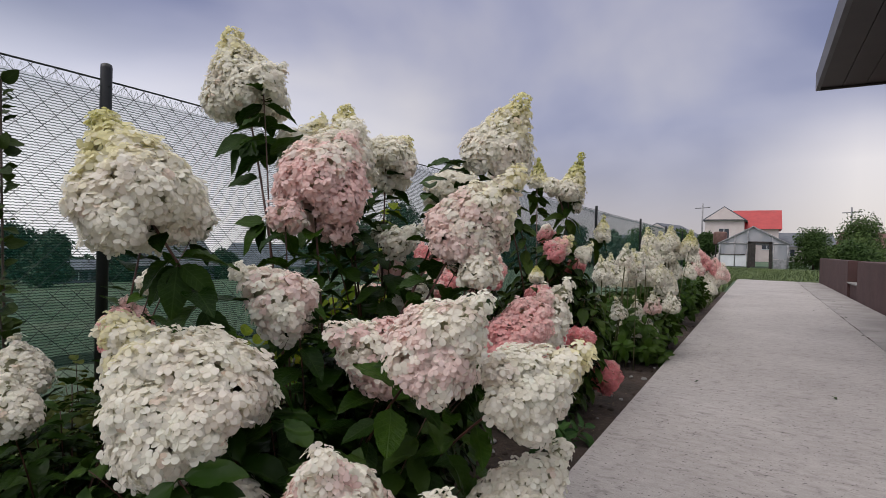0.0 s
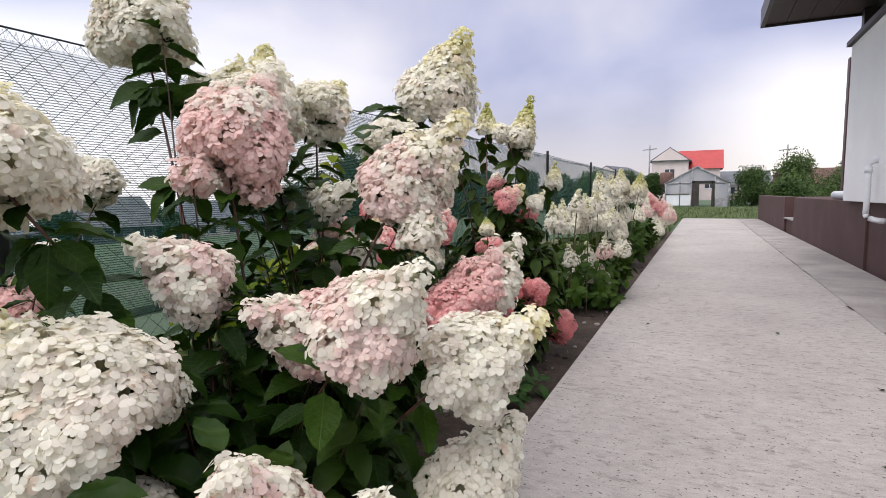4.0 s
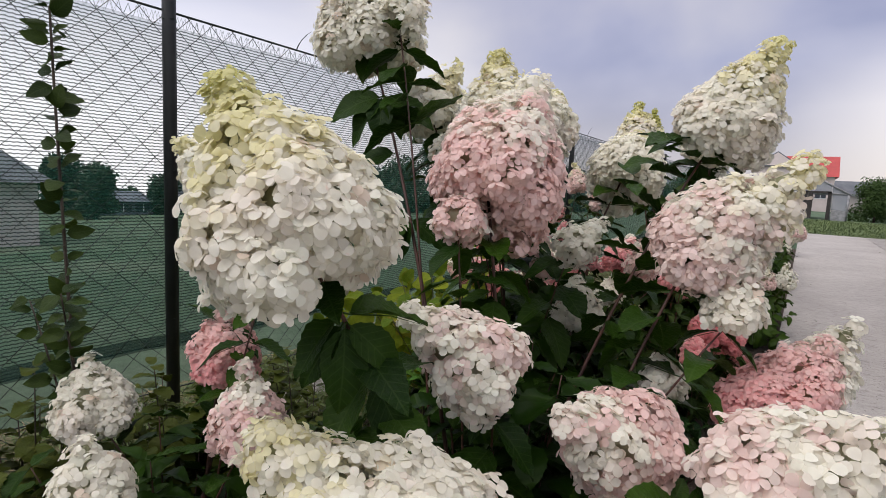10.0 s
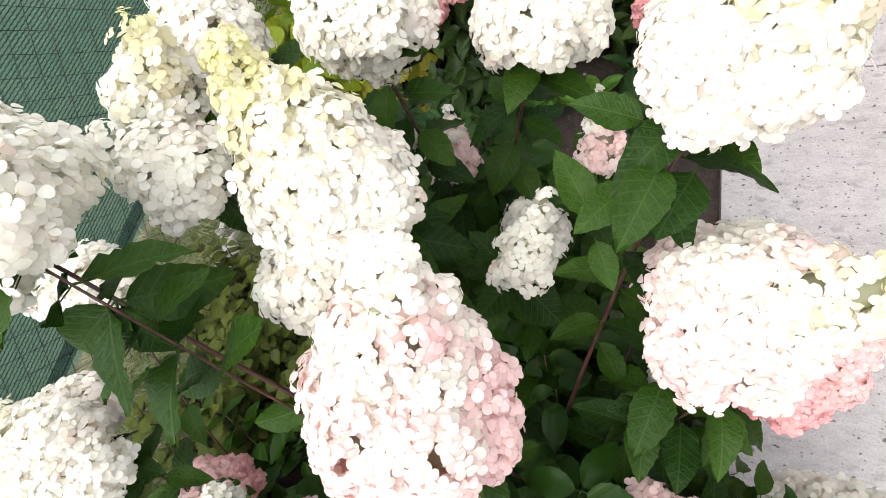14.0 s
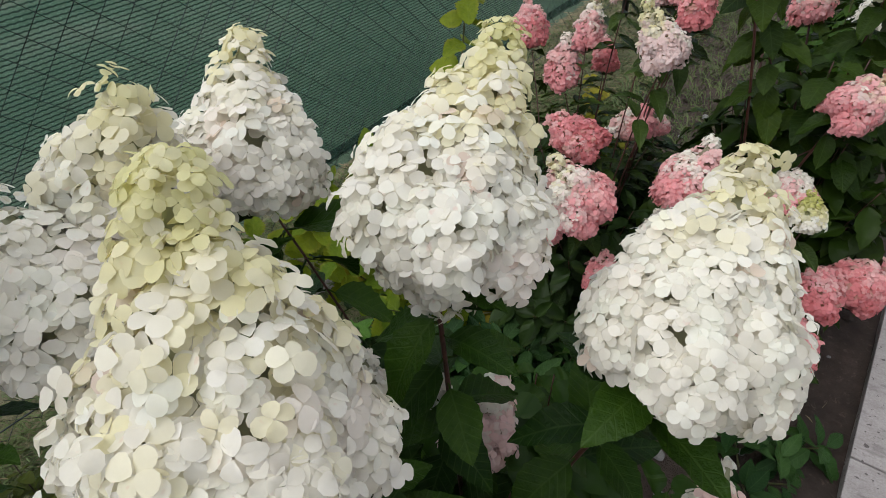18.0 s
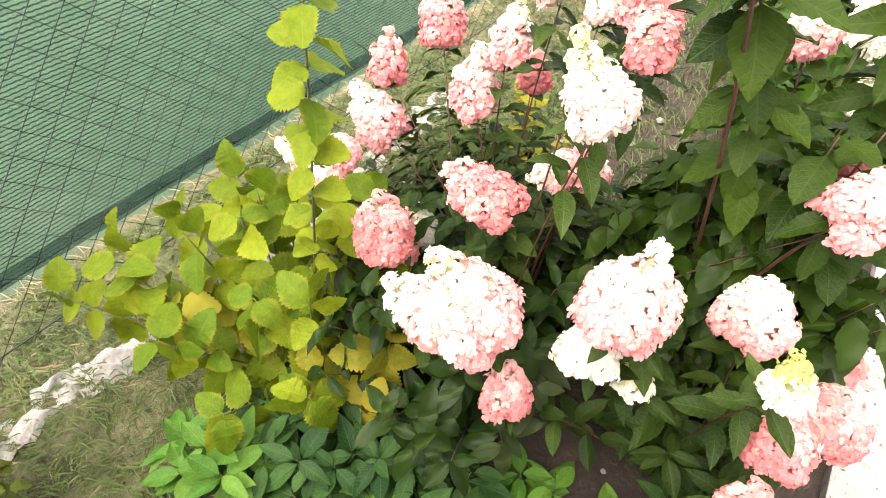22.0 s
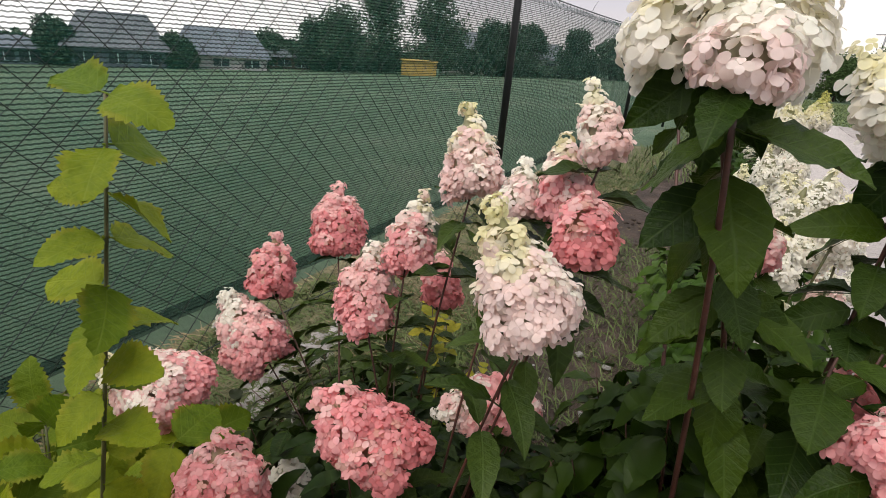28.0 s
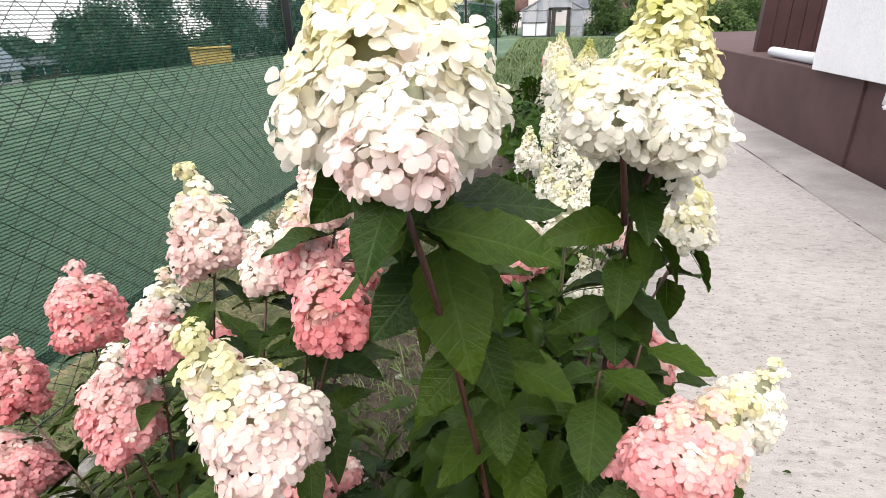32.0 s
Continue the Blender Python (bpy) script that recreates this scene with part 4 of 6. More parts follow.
HEAD_LABEL = {"w": "creamy white flower head", "wb": "white flower head with a pale blush", "wp": "white flower head turning pink below", "wr": "pink flower head with white top",
              "p": "pink flower head", "r": "deep rose red flower head"}


# ---- flower bed ----
bush_a = Bush("hydrangea_bush", (-0.4, 1.12, -0.05), "large hydrangea bush with white and pink flower cones", "hydrangea", HYDRANGEA, 0.115, STEM_RED, "hydrangeas in the bed", 285, 0.55)
head(bush_a, -0.947, 1.288, 1.513, 0.288, 0.270, -0.22, -0.10, 0.97, "w", 0.25, nodes=0)
bush_a.dress(Vector((0.846, 0.533, 0)), Vector((-0.533, 0.846, 0)), ((1.36, -0.35, -1, 0.085), (1.36, 0.4, -1, 0.085), (1.32, -0.65, -0.8, 0.13), (1.31, -0.1, -1, 0.11), (1.32, 0.35, -0.8, 0.10), (1.21, -0.9, -0.25, 0.13), (1.21, 0.8, -0.35, 0.13),
                                                                          (1.13, -0.95, -0.2, 0.10), (1.05, -0.9, -0.4, 0.075), (0.99, -0.95, 0.05, 0.10), (0.95, -0.2, -1, 0.09), (0.90, -0.7, -0.6, 0.11), (0.90, 0.7, -0.5, 0.11)))
head(bush_a, -0.505, 0.652, 1.056, 0.287, 0.257, -0.51, -0.12, 0.85, "w", 0.55, near=True)
bush_a.dress(Vector((0.846, 0.533, 0)), Vector((-0.533, 0.846, 0)), ((0.89, 0.1, -1, 0.11), (0.86, 0.8, -0.5, 0.10), (0.82, -0.6, -0.7, 0.10), (0.78, 0.5, -0.8, 0.11)))
head(bush_a, -0.372, 0.657, 0.636, 0.301, 0.313, -0.55, -0.39, 0.74, "w", 0.12)
head(bush_a, -0.481, 1.268, 1.154, 0.351, 0.288, 0.06, 0.54, 0.84, "wp", 0)
head(bush_a, -0.085, 1.667, 1.294, 0.250, 0.235, 0.46, -0.02, 0.88, "w", 0.4, nodes=10)
head(bush_a, -0.038, 1.432, 1.024, 0.308, 0.244, 0.70, -0.01, 0.72, "wb", 0.15, nodes=10)
head(bush_a, -0.404, 0.952, 0.788, 0.220, 0.172, -0.67, -0.47, 0.58, "wb", 0)
head(bush_a, -0.172, 1.052, 0.662, 0.225, 0.196, -0.36, -0.81, 0.46, "wp", 0)
head(bush_a, 0.112, 0.975, 0.736, 0.222, 0.205, 0.71, -0.04, 0.70, "wb", 0)
head(bush_a, 0.241, 1.176, 0.623, 0.228, 0.215, 0.72, 0.43, 0.55, "w", 0.1)
head(bush_a, 0.073, 1.461, 0.676, 0.254, 0.179, 0.45, 0.27, 0.85, "p", 0)
head(bush_a, 0.133, 1.542, 0.742, 0.190, 0.150, 0.45, 0.27, 0.85, "w", 0)
head(bush_a, 0.006, 0.730, 0.460, 0.215, 0.215, 0.20, -0.45, 0.87, "wp", 0)
head(bush_a, 0.150, 0.850, 0.385, 0.190, 0.190, 0.35, -0.25, 0.90, "wb", 0)
head(bush_a, 0.203, 1.226, 0.342, 0.272, 0.221, 0.48, 0.30, 0.82, "w", 0)
head(bush_a, -0.447, 1.670, 0.750, 0.120, 0.148, -0.11, -0.02, 0.99, "w", 0)
head(bush_a, -0.151, 1.382, 0.687, 0.077, 0.098, -0.11, -0.02, 0.99, "w", 0)
head(bush_a, -0.495, 1.108, 1.008, 0.098, 0.104, -0.08, 0.60, 0.79, "wp", 0)
head(bush_a, -0.800, 1.301, 1.486, 0.118, 0.122, 0.19, 0.67, 0.72, "w", 0)
head(bush_a, -0.034, 1.391, 0.881, 0.131, 0.126, -0.11, -0.02, 0.99, "w", 0)
# broad leaves under the head that leans over the path
for at, d, size in (((-0.212, 1.596, 1.180), (-0.91, 0.08, 0.40), 0.091), ((-0.143, 1.672, 1.123), (-0.94, -0.09, 0.33), 0.110), ((-0.167, 1.602, 1.192), (-0.59, -0.81, 0.05), 0.114),
                    ((-0.192, 1.544, 1.177), (-0.32, -0.94, 0.10), 0.116), ((-0.274, 1.497, 1.095), (-0.46, 0.67, 0.59), 0.101), ((-0.227, 1.539, 1.131), (-0.64, -0.76, 0.14), 0.087),
                    ((-0.153, 1.554, 1.148), (-0.35, -0.92, 0.15), 0.107), ((-0.274, 1.483, 1.078), (0.40, -0.90, -0.15), 0.070)):
    bush_a.leaf(Vector(at) - bush_a.at, Vector(d), Vector((0.1, -0.3, 1.0)), size)
bush_a.fill(100, (0.46, 0.62), 0.22, 0.80, 8)
bush_a.finish()

bush_l = Bush("hydrangea_bush", (-1.1, 0.85, -0.05), "low hydrangea bush with white and pink flower heads", "hydrangea", HYDRANGEA, 0.095, STEM_RED, "hydrangeas in the bed", 285)
head(bush_l, -0.326, 0.733, 0.392, 0.230, 0.151, -0.68, -0.29, 0.68, "w", 0)
head(bush_l, -1.341, 0.792, 0.512, 0.166, 0.189, -0.11, -0.02, 0.99, "w", 0)
head(bush_l, -1.003, 0.638, 0.484, 0.129, 0.146, -0.11, -0.02, 0.99, "w", 0)
head(bush_l, -1.109, 1.002, 0.634, 0.155, 0.163, -0.11, -0.02, 0.99, "p", 0)
head(bush_l, -0.929, 0.933, 0.545, 0.179, 0.172, -0.11, -0.02, 0.99, "wp", 0)
head(bush_l, -1.183, 1.027, 1.045, 0.262, 0.239, -0.70, -0.32, 0.64, "w", 0.25)
head(bush_l, -1.331, 1.333, 1.023, 0.215, 0.177, -0.66, -0.38, 0.65, "w", 0)
head(bush_l, -0.962, 1.005, 0.794, 0.079, 0.089, -0.21, 0.62, 0.75, "w", 0)
bush_l.fill(60, (0.48, 0.50), 0.20, 0.55, 6)
bush_l.finish()

bush_b = Bush("hydrangea_bush", (-0.62, 1.78, -0.05), "hydrangea bush with big creamy white flower cones", "hydrangea", HYDRANGEA, 0.115, STEM_RED, "hydrangeas in the bed", 285, 0.55)
head(bush_b, -0.883, 1.581, 1.336, 0.200, 0.156, 0.41, 0.24, 0.88, "w", 0.45)
head(bush_b, -0.643, 1.501, 1.273, 0.297, 0.243, -0.23, 0.30, 0.93, "w", 0.45, near=True)
head(bush_b, -0.940, 1.758, 1.288, 0.204, 0.179, -0.29, 0.47, 0.83, "w", 0.2, near=True)
head(bush_b, -0.650, 1.827, 1.287, 0.286, 0.210, -0.17, 0.81, 0.57, "w", 0.5, near=True)
head(bush_b, -0.401, 1.922, 1.158, 0.268, 0.221, -0.03, 0.81, 0.59, "w", 0.25, near=True)
head(bush_b, -0.391, 1.543, 0.943, 0.166, 0.109, 0.26, 0.84, 0.48, "w", 0)
head(bush_b, -0.625, 1.812, 0.846, 0.149, 0.101, -0.06, 0.68, 0.74, "wp", 0)
head(bush_b, -0.305, 1.803, 0.890, 0.162, 0.091, -0.06, 0.68, 0.74, "wp", 0)
head(bush_b, -0.760, 1.694, 0.946, 0.072, 0.092, -0.31, 0.53, 0.79, "w", 0)
head(bush_b, -0.662, 1.732, 0.962, 0.069, 0.059, -0.31, 0.53, 0.79, "w", 0)
head(bush_b, -0.625, 1.519, 1.187, 0.179, 0.172, 0.21, 0.71, 0.67, "w", 0)
head(bush_b, -0.879, 1.471, 1.288, 0.161, 0.155, -0.65, 0.03, 0.76, "w", 0)
head(bush_b, -0.644, 1.412, 1.143, 0.181, 0.200, 0.09, 0.77, 0.63, "w", 0)
bush_b.fill(90, (0.42, 0.46), 0.22, 0.90, 8)
bush_b.finish()

bush_c = Bush("hydrangea_bush", (-1.0, 2.95, -0.05), "spreading hydrangea bush with pink and rose red flower heads", "hydrangea", PINKLEAF, 0.095, STEM_RED, "hydrangeas in the bed", 285)
head(bush_c, -1.016, 3.140, 1.130, 0.162, 0.118, -0.31, 0.24, 0.92, "wp", 0.35, nodes=4)
head(bush_c, -1.440, 3.296, 0.859, 0.160, 0.134, -0.23, 0.27, 0.93, "r", 0, nodes=4)
head(bush_c, -1.595, 3.222, 0.720, 0.156, 0.116, -0.17, 0.35, 0.92, "r", 0, nodes=4)
head(bush_c, -1.104, 3.112, 0.963, 0.156, 0.094, -0.02, 0.41, 0.91, "wr", 0.1, nodes=4)
head(bush_c, -1.158, 3.044, 0.848, 0.161, 0.122, -0.09, 0.26, 0.96, "wr", 0, nodes=4)
head(bush_c, -1.580, 3.110, 0.580, 0.207, 0.162, -0.62, -0.06, 0.78, "wr", 0, nodes=4)
head(bush_c, -1.549, 2.822, 0.582, 0.202, 0.173, -0.77, -0.44, 0.47, "wr", 0.1, nodes=4)
head(bush_c, -0.791, 2.818, 1.065, 0.167, 0.120, -0.47, 0.03, 0.88, "wb", 0.4, near=True, nodes=4)
head(bush_c, -1.014, 2.831, 0.720, 0.178, 0.133, -0.84, -0.20, 0.51, "r", 0, nodes=4)
head(bush_c, -0.913, 3.040, 0.675, 0.142, 0.110, -0.74, -0.66, -0.13, "wr", 0, nodes=4)
head(bush_c, -0.834, 3.140, 0.652, 0.058, 0.056, -0.20, 0.23, 0.95, "wr", 0, nodes=4)
head(bush_c, -1.232, 2.738, 0.561, 0.166, 0.160, -0.37, 0.37, 0.86, "r", 0, nodes=4)
head(bush_c, -0.860, 2.544, 0.732, 0.185, 0.180, -0.60, 0.00, 0.80, "wr", 0.05, nodes=4)
head(bush_c, -0.782, 3.068, 1.222, 0.117, 0.074, -0.44, 0.23, 0.87, "wp", 0.1, nodes=4)
head(bush_c, -0.816, 3.061, 1.132, 0.121, 0.086, -0.24, 0.28, 0.93, "wr", 0.1, nodes=4)
head(bush_c, -0.891, 3.087, 1.093, 0.081, 0.078, -0.08, 0.23, 0.97, "wp", 0, nodes=4)
head(bush_c, -0.758, 2.984, 1.085, 0.081, 0.094, -0.20, 0.23, 0.95, "r", 0, nodes=4)
head(bush_c, -1.099, 3.232, 0.818, 0.098, 0.087, -0.20, 0.23, 0.95, "r", 0, nodes=4)
head(bush_c, -0.801, 3.184, 1.051, 0.099, 0.079, -0.24, 0.24, 0.94, "r", 0, nodes=4)
head(bush_c, -1.230, 2.894, 0.452, 0.094, 0.103, -0.24, 0.24, 0.94, "w", 0, nodes=4)
head(bush_c, -0.999, 2.581, 0.578, 0.160, 0.155, -0.69, -0.25, 0.68, "wr", 0, nodes=4)
head(bush_c, -0.204, 3.103, 0.909, 0.106, 0.094, 0.50, 0.34, 0.79, "w", 0.2, nodes=0)
bush_c.fill(165, (0.62, 0.60), 0.26, 0.70, 6, (-0.70, 3.05))
bush_c.finish()

bush_r = Bush("hydrangea_bush", (-0.38, 2.95, -0.05), "low hydrangea bush with pink flower heads beside the path", "hydrangea", PINKLEAF, 0.09, STEM_RED, "hydrangeas in the bed", 285)
head(bush_r, -0.595, 2.684, 0.794, 0.160, 0.161, 0.09, 0.68, 0.73, "wr", 0)
head(bush_r, -0.635, 2.677, 0.625, 0.127, 0.122, -0.03, 0.62, 0.79, "w", 0)
head(bush_r, -0.397, 2.889, 0.673, 0.123, 0.147, -0.03, 0.62, 0.79, "wr", 0)
head(bush_r, -0.339, 2.668, 0.786, 0.077, 0.074, -0.26, 0.45, 0.86, "w", 1)
head(bush_r, -0.541, 2.712, 0.535, 0.078, 0.075, -0.26, 0.45, 0.86, "w", 0.9)
head(bush_r, -0.126, 3.327, 0.170, 0.146, 0.205, 0.21, 0.73, 0.66, "r", 0)
head(bush_r, -0.165, 2.928, 0.437, 0.125, 0.150, 0.21, 0.73, 0.66, "r", 0)
head(bush_r, -0.251, 2.774, 0.492, 0.119, 0.121, -0.03, 0.62, 0.79, "r", 0)
head(bush_r, -0.257, 2.640, 0.410, 0.132, 0.113, -0.15, 0.54, 0.83, "r", 0)
head(bush_r, -0.760, 2.577, 0.46, 0.105, 0.105, -0.26, 0.45, 0.86, "r", 0)
bush_r.fill(12, (0.20, 0.26), 0.20, 0.46, 6)
bush_r.finish()

bush_d = Bush("hydrangea_bush", (-0.46, 3.2, -0.05), "tall hydrangea bush, cream and lime flower cones, thick red stems", "hydrangea", OLIVE, 0.106, STEM_RED, "hydrangeas in the bed", 285, 0.75)
bush_d.stout = 1.7
head(bush_d, -0.310, 3.291, 0.828, 0.115, 0.111, 0.24, 0.35, 0.90, "r", 0, nodes=2)
head(bush_d, -0.312, 2.973, 0.930, 0.160, 0.134, 0.68, 0.31, 0.66, "wr", 0.3, nodes=2)
head(bush_d, -0.645, 2.900, 1.388, 0.200, 0.180, -0.11, 0.31, 0.95, "w", 0.72, near=True, nodes=9)
bush_d.dress(Vector((0.955, 0.296, 0)), Vector((-0.296, 0.955, 0)), ((1.262, 0.05, -1, 0.100), (1.27, -0.75, -0.65, 0.095), (1.217, -0.75, -0.7, 0.105), (1.215, 0.8, -0.6, 0.095), (1.158, 0.05, -1, 0.10), (1.105, -0.75, -0.7, 0.105),
                                                                                 (1.10, 0.85, -0.5, 0.10), (1.03, -0.5, -0.85, 0.105), (1.02, 0.75, -0.6, 0.105), (0.95, 0.1, -1, 0.105)))
head(bush_d, -0.343, 3.298, 1.350, 0.341, 0.180, 0.13, 0.34, 0.93, "w", 0.9, nodes=9)
bush_d.dress(Vector((0.955, 0.296, 0)), Vector((-0.296, 0.955, 0)), ((1.186, -0.6, -0.75, 0.12), (1.19, 0.25, -0.95, 0.09), (1.165, 0.65, -0.75, 0.095), (1.11, 0.45, -0.9, 0.13), (1.12, -0.95, 0.1, 0.125), (1.07, 0.15, -1, 0.09),
                                                                                 (1.0, 0.3, -0.95, 0.10), (0.97, 0.5, -0.85, 0.125), (0.97, -0.9, -0.3, 0.105), (0.9, -0.6, -0.7, 0.105)))
head(bush_d, -0.215, 3.509, 1.052, 0.173, 0.100, -0.04, 0.32, 0.95, "w", 0.75, nodes=2, root=(0.05, 0.03, 0.72))
head(bush_d, -0.536, 3.353, 1.022, 0.100, 0.107, -0.08, 0.23, 0.97, "wr", 0)
head(bush_d, -0.804, 3.880, 1.481, 0.219, 0.148, 0.00, 0.08, 1.00, "w", 1)
head(bush_d, -0.607, 2.799, 1.335, 0.078, 0.083, 0.24, 0.35, 0.90, "wb", 0, nodes=2)
head(bush_d, -0.452, 3.147, 1.305, 0.111, 0.110, -0.77, 0.05, 0.64, "w", 0.3, nodes=0, root=(0.08, 0.03, 1.16))
head(bush_d, -0.349, 3.176, 1.290, 0.114, 0.139, -0.04, 0.32, 0.95, "w", 0.3, nodes=0, root=(0.10, 0.045, 1.20))
for tx, ty, tz in ((0.11, -0.05, 1.00), (0.18, 0.0, 0.90), (0.04, -0.15, 1.02), (0.14, -0.12, 0.80), (0.22, 0.06, 0.78), (0.0, -0.1, 0.86)):
    bush_d.shoot((tx * 0.3, ty * 0.3, -0.06), (tx, ty, tz), 0.004, 8, 0.0, 0.055, 0.5, 0.97, 5)
bush_d.fill(160, (0.34, 0.44), 0.28, 1.02, 8, (-0.66, 3.04))
bush_d.finish()

bush_e = Bush("hydrangea_bush", (-0.42, 5.3, -0.05), "round hydrangea bush with many white flower cones", "hydrangea", HYDRANGEA, 0.1, STEM_GREEN, "hydrangeas in the bed", 120)
head(bush_e, -0.370, 6.118, 1.046, 0.229, 0.188, -0.19, -0.02, 0.98, "w", 0.5, far=True, root=(0.03, 0.74, -0.06))
head(bush_e, -0.334, 6.701, 1.017, 0.251, 0.206, -0.10, 0.03, 0.99, "w", 0.4, far=True, root=(0.04, 1.26, -0.06))
head(bush_e, -0.338, 7.480, 1.095, 0.280, 0.230, -0.02, 0.07, 1.00, "w", 0.5, far=True, root=(0.04, 1.96, -0.06))
head(bush_e, -0.242, 4.360, 0.888, 0.163, 0.134, 0.07, 0.11, 0.99, "w", 0.1, far=True, root=(0.09, -0.85, -0.06))
head(bush_e, -0.246, 4.959, 0.862, 0.185, 0.152, 0.16, 0.15, 0.97, "w", 0.1, far=True, root=(0.09, -0.31, -0.06))
head(bush_e, -0.304, 5.955, 0.862, 0.223, 0.183, -0.13, 0.02, 0.99, "w", 0.1, far=True, root=(0.06, 0.59, -0.06))
head(bush_e, -0.381, 7.421, 0.913, 0.278, 0.228, -0.04, 0.06, 1.00, "w", 0.2, far=True, root=(0.02, 1.91, -0.06))
head(bush_e, -0.282, 7.585, 0.960, 0.284, 0.233, 0.05, 0.10, 0.99, "w", 0.3, far=True, root=(0.07, 2.06, -0.06))
head(bush_e, -0.251, 5.556, 0.683, 0.208, 0.171, 0.14, 0.14, 0.98, "w", 0, far=True, root=(0.08, 0.23, -0.06))
head(bush_e, -0.239, 6.197, 0.670, 0.232, 0.190, -0.15, 0.00, 0.99, "w", 0.2, far=True, root=(0.09, 0.81, -0.06))
head(bush_e, -0.306, 7.525, 0.724, 0.282, 0.231, -0.06, 0.05, 1.00, "w", 0.2, far=True, root=(0.06, 2.00, -0.06))
head(bush_e, -0.274, 6.964, 0.546, 0.261, 0.214, 0.02, 0.09, 1.00, "w", 0.3, far=True, root=(0.07, 1.50, -0.06))
head(bush_e, -0.216, 6.035, 0.538, 0.226, 0.185, 0.11, 0.14, 0.98, "w", 0.3, far=True, root=(0.10, 0.66, -0.06))
head(bush_e, -0.302, 4.389, 0.458, 0.164, 0.135, -0.18, -0.01, 0.98, "w", 0.1, far=True, root=(0.06, -0.82, -0.06))
head(bush_e, -0.274, 4.936, 0.426, 0.185, 0.151, -0.09, 0.03, 1.00, "w", 0.1, far=True, root=(0.07, -0.33, -0.06))
head(bush_e, -0.123, 4.918, 0.478, 0.184, 0.151, 0.00, 0.08, 1.00, "wp", 0.1, far=True, root=(0.15, -0.34, -0.06))
head(bush_e, -0.230, 4.816, 0.274, 0.180, 0.148, 0.09, 0.12, 0.99, "w", 0, far=True, root=(0.10, -0.44, -0.06))
head(bush_e, -0.300, 4.641, 0.287, 0.174, 0.142, 0.18, 0.16, 0.97, "w", 0, far=True, root=(0.06, -0.59, -0.06))
head(bush_e, -0.158, 5.014, 0.229, 0.187, 0.154, -0.11, 0.02, 0.99, "w", 0, far=True, root=(0.13, -0.26, -0.06))
head(bush_e, -0.001, 5.070, 0.489, 0.189, 0.156, -0.02, 0.06, 1.00, "w", 0, far=True, root=(0.21, -0.21, -0.06))
head(bush_e, -0.108, 7.483, 1.046, 0.280, 0.230, 0.06, 0.11, 0.99, "w", 0.9, far=True, root=(0.16, 1.96, -0.06))
more = random.Random(61)
for i in range(14):
    x, y = -0.66 + 0.52 * more.random(), 4.25 + 0.13 * i
    head(bush_e, x, y, 0.66 + 0.20 * more.random(), more.uniform(0.17, 0.21), more.uniform(0.14, 0.17), more.uniform(-0.3, 0.3), more.uniform(-0.2, 0.3), 0.95, "w", 0.3, far=True, root=(x + 0.42, y - 5.3, -0.06))
bush_e.fill(150, (0.48, 1.1), 0.15, 0.66, 6)
bush_e.finish()

bush_f = Bush("hydrangea_bush", (-0.45, 9.0, -0.05), "far hydrangea bush with white and pink flower heads", "hydrangea", HYDRANGEA, 0.1, STEM_GREEN, "hydrangeas in the bed", 120)
head(bush_f, -0.295, 10.614, 0.853, 0.292, 0.247, -0.19, -0.02, 0.98, "p", 0, far=True, root=(0.08, 1.45, -0.06))
head(bush_f, -0.330, 12.461, 0.714, 0.343, 0.290, -0.10, 0.03, 0.99, "p", 0, far=True, root=(0.06, 3.11, -0.06))
head(bush_f, -0.237, 9.962, 0.664, 0.275, 0.232, -0.02, 0.07, 1.00, "wp", 0, far=True, root=(0.11, 0.87, -0.06))
head(bush_f, -0.303, 12.525, 0.506, 0.344, 0.292, 0.07, 0.11, 0.99, "w", 0, far=True, root=(0.07, 3.17, -0.06))
head(bush_f, -0.156, 12.507, 0.382, 0.344, 0.291, 0.16, 0.15, 0.97, "w", 0, far=True, root=(0.15, 3.16, -0.06))
head(bush_f, -0.042, 12.469, 0.441, 0.343, 0.290, -0.13, 0.02, 0.99, "w", 0, far=True, root=(0.20, 3.12, -0.06))
head(bush_f, -0.196, 12.117, 0.225, 0.334, 0.282, -0.04, 0.06, 1.00, "w", 0, far=True, root=(0.13, 2.81, -0.06))
head(bush_f, -0.336, 11.223, 0.226, 0.309, 0.261, 0.05, 0.10, 0.99, "w", 0, far=True, root=(0.06, 2.00, -0.06))
head(bush_f, -0.284, 11.583, 0.100, 0.318, 0.270, 0.14, 0.14, 0.98, "w", 0, far=True, root=(0.08, 2.32, -0.06))
head(bush_f, -0.360, 10.295, 0.889, 0.283, 0.240, -0.15, 0.00, 0.99, "w", 0.2, far=True, root=(0.05, 1.17, -0.06))
head(bush_f, -0.133, 12.512, 0.622, 0.344, 0.291, -0.06, 0.05, 1.00, "p", 0, far=True, root=(0.16, 3.16, -0.06))
head(bush_f, 0.005, 12.420, 0.536, 0.342, 0.289, 0.02, 0.09, 1.00, "wp", 0, far=True, root=(0.23, 3.08, -0.06))
head(bush_f, -0.419, 9.765, 0.417, 0.268, 0.227, 0.11, 0.14, 0.98, "w", 0.2, far=True, root=(0.02, 0.69, -0.06))
head(bush_f, -0.259, 8.871, 0.637, 0.244, 0.207, -0.18, -0.01, 0.98, "w", 0.1, far=True, root=(0.10, -0.12, -0.06))
bush_f.fill(150, (0.44, 2.6), 0.15, 0.75, 6)
bush_f.finish()

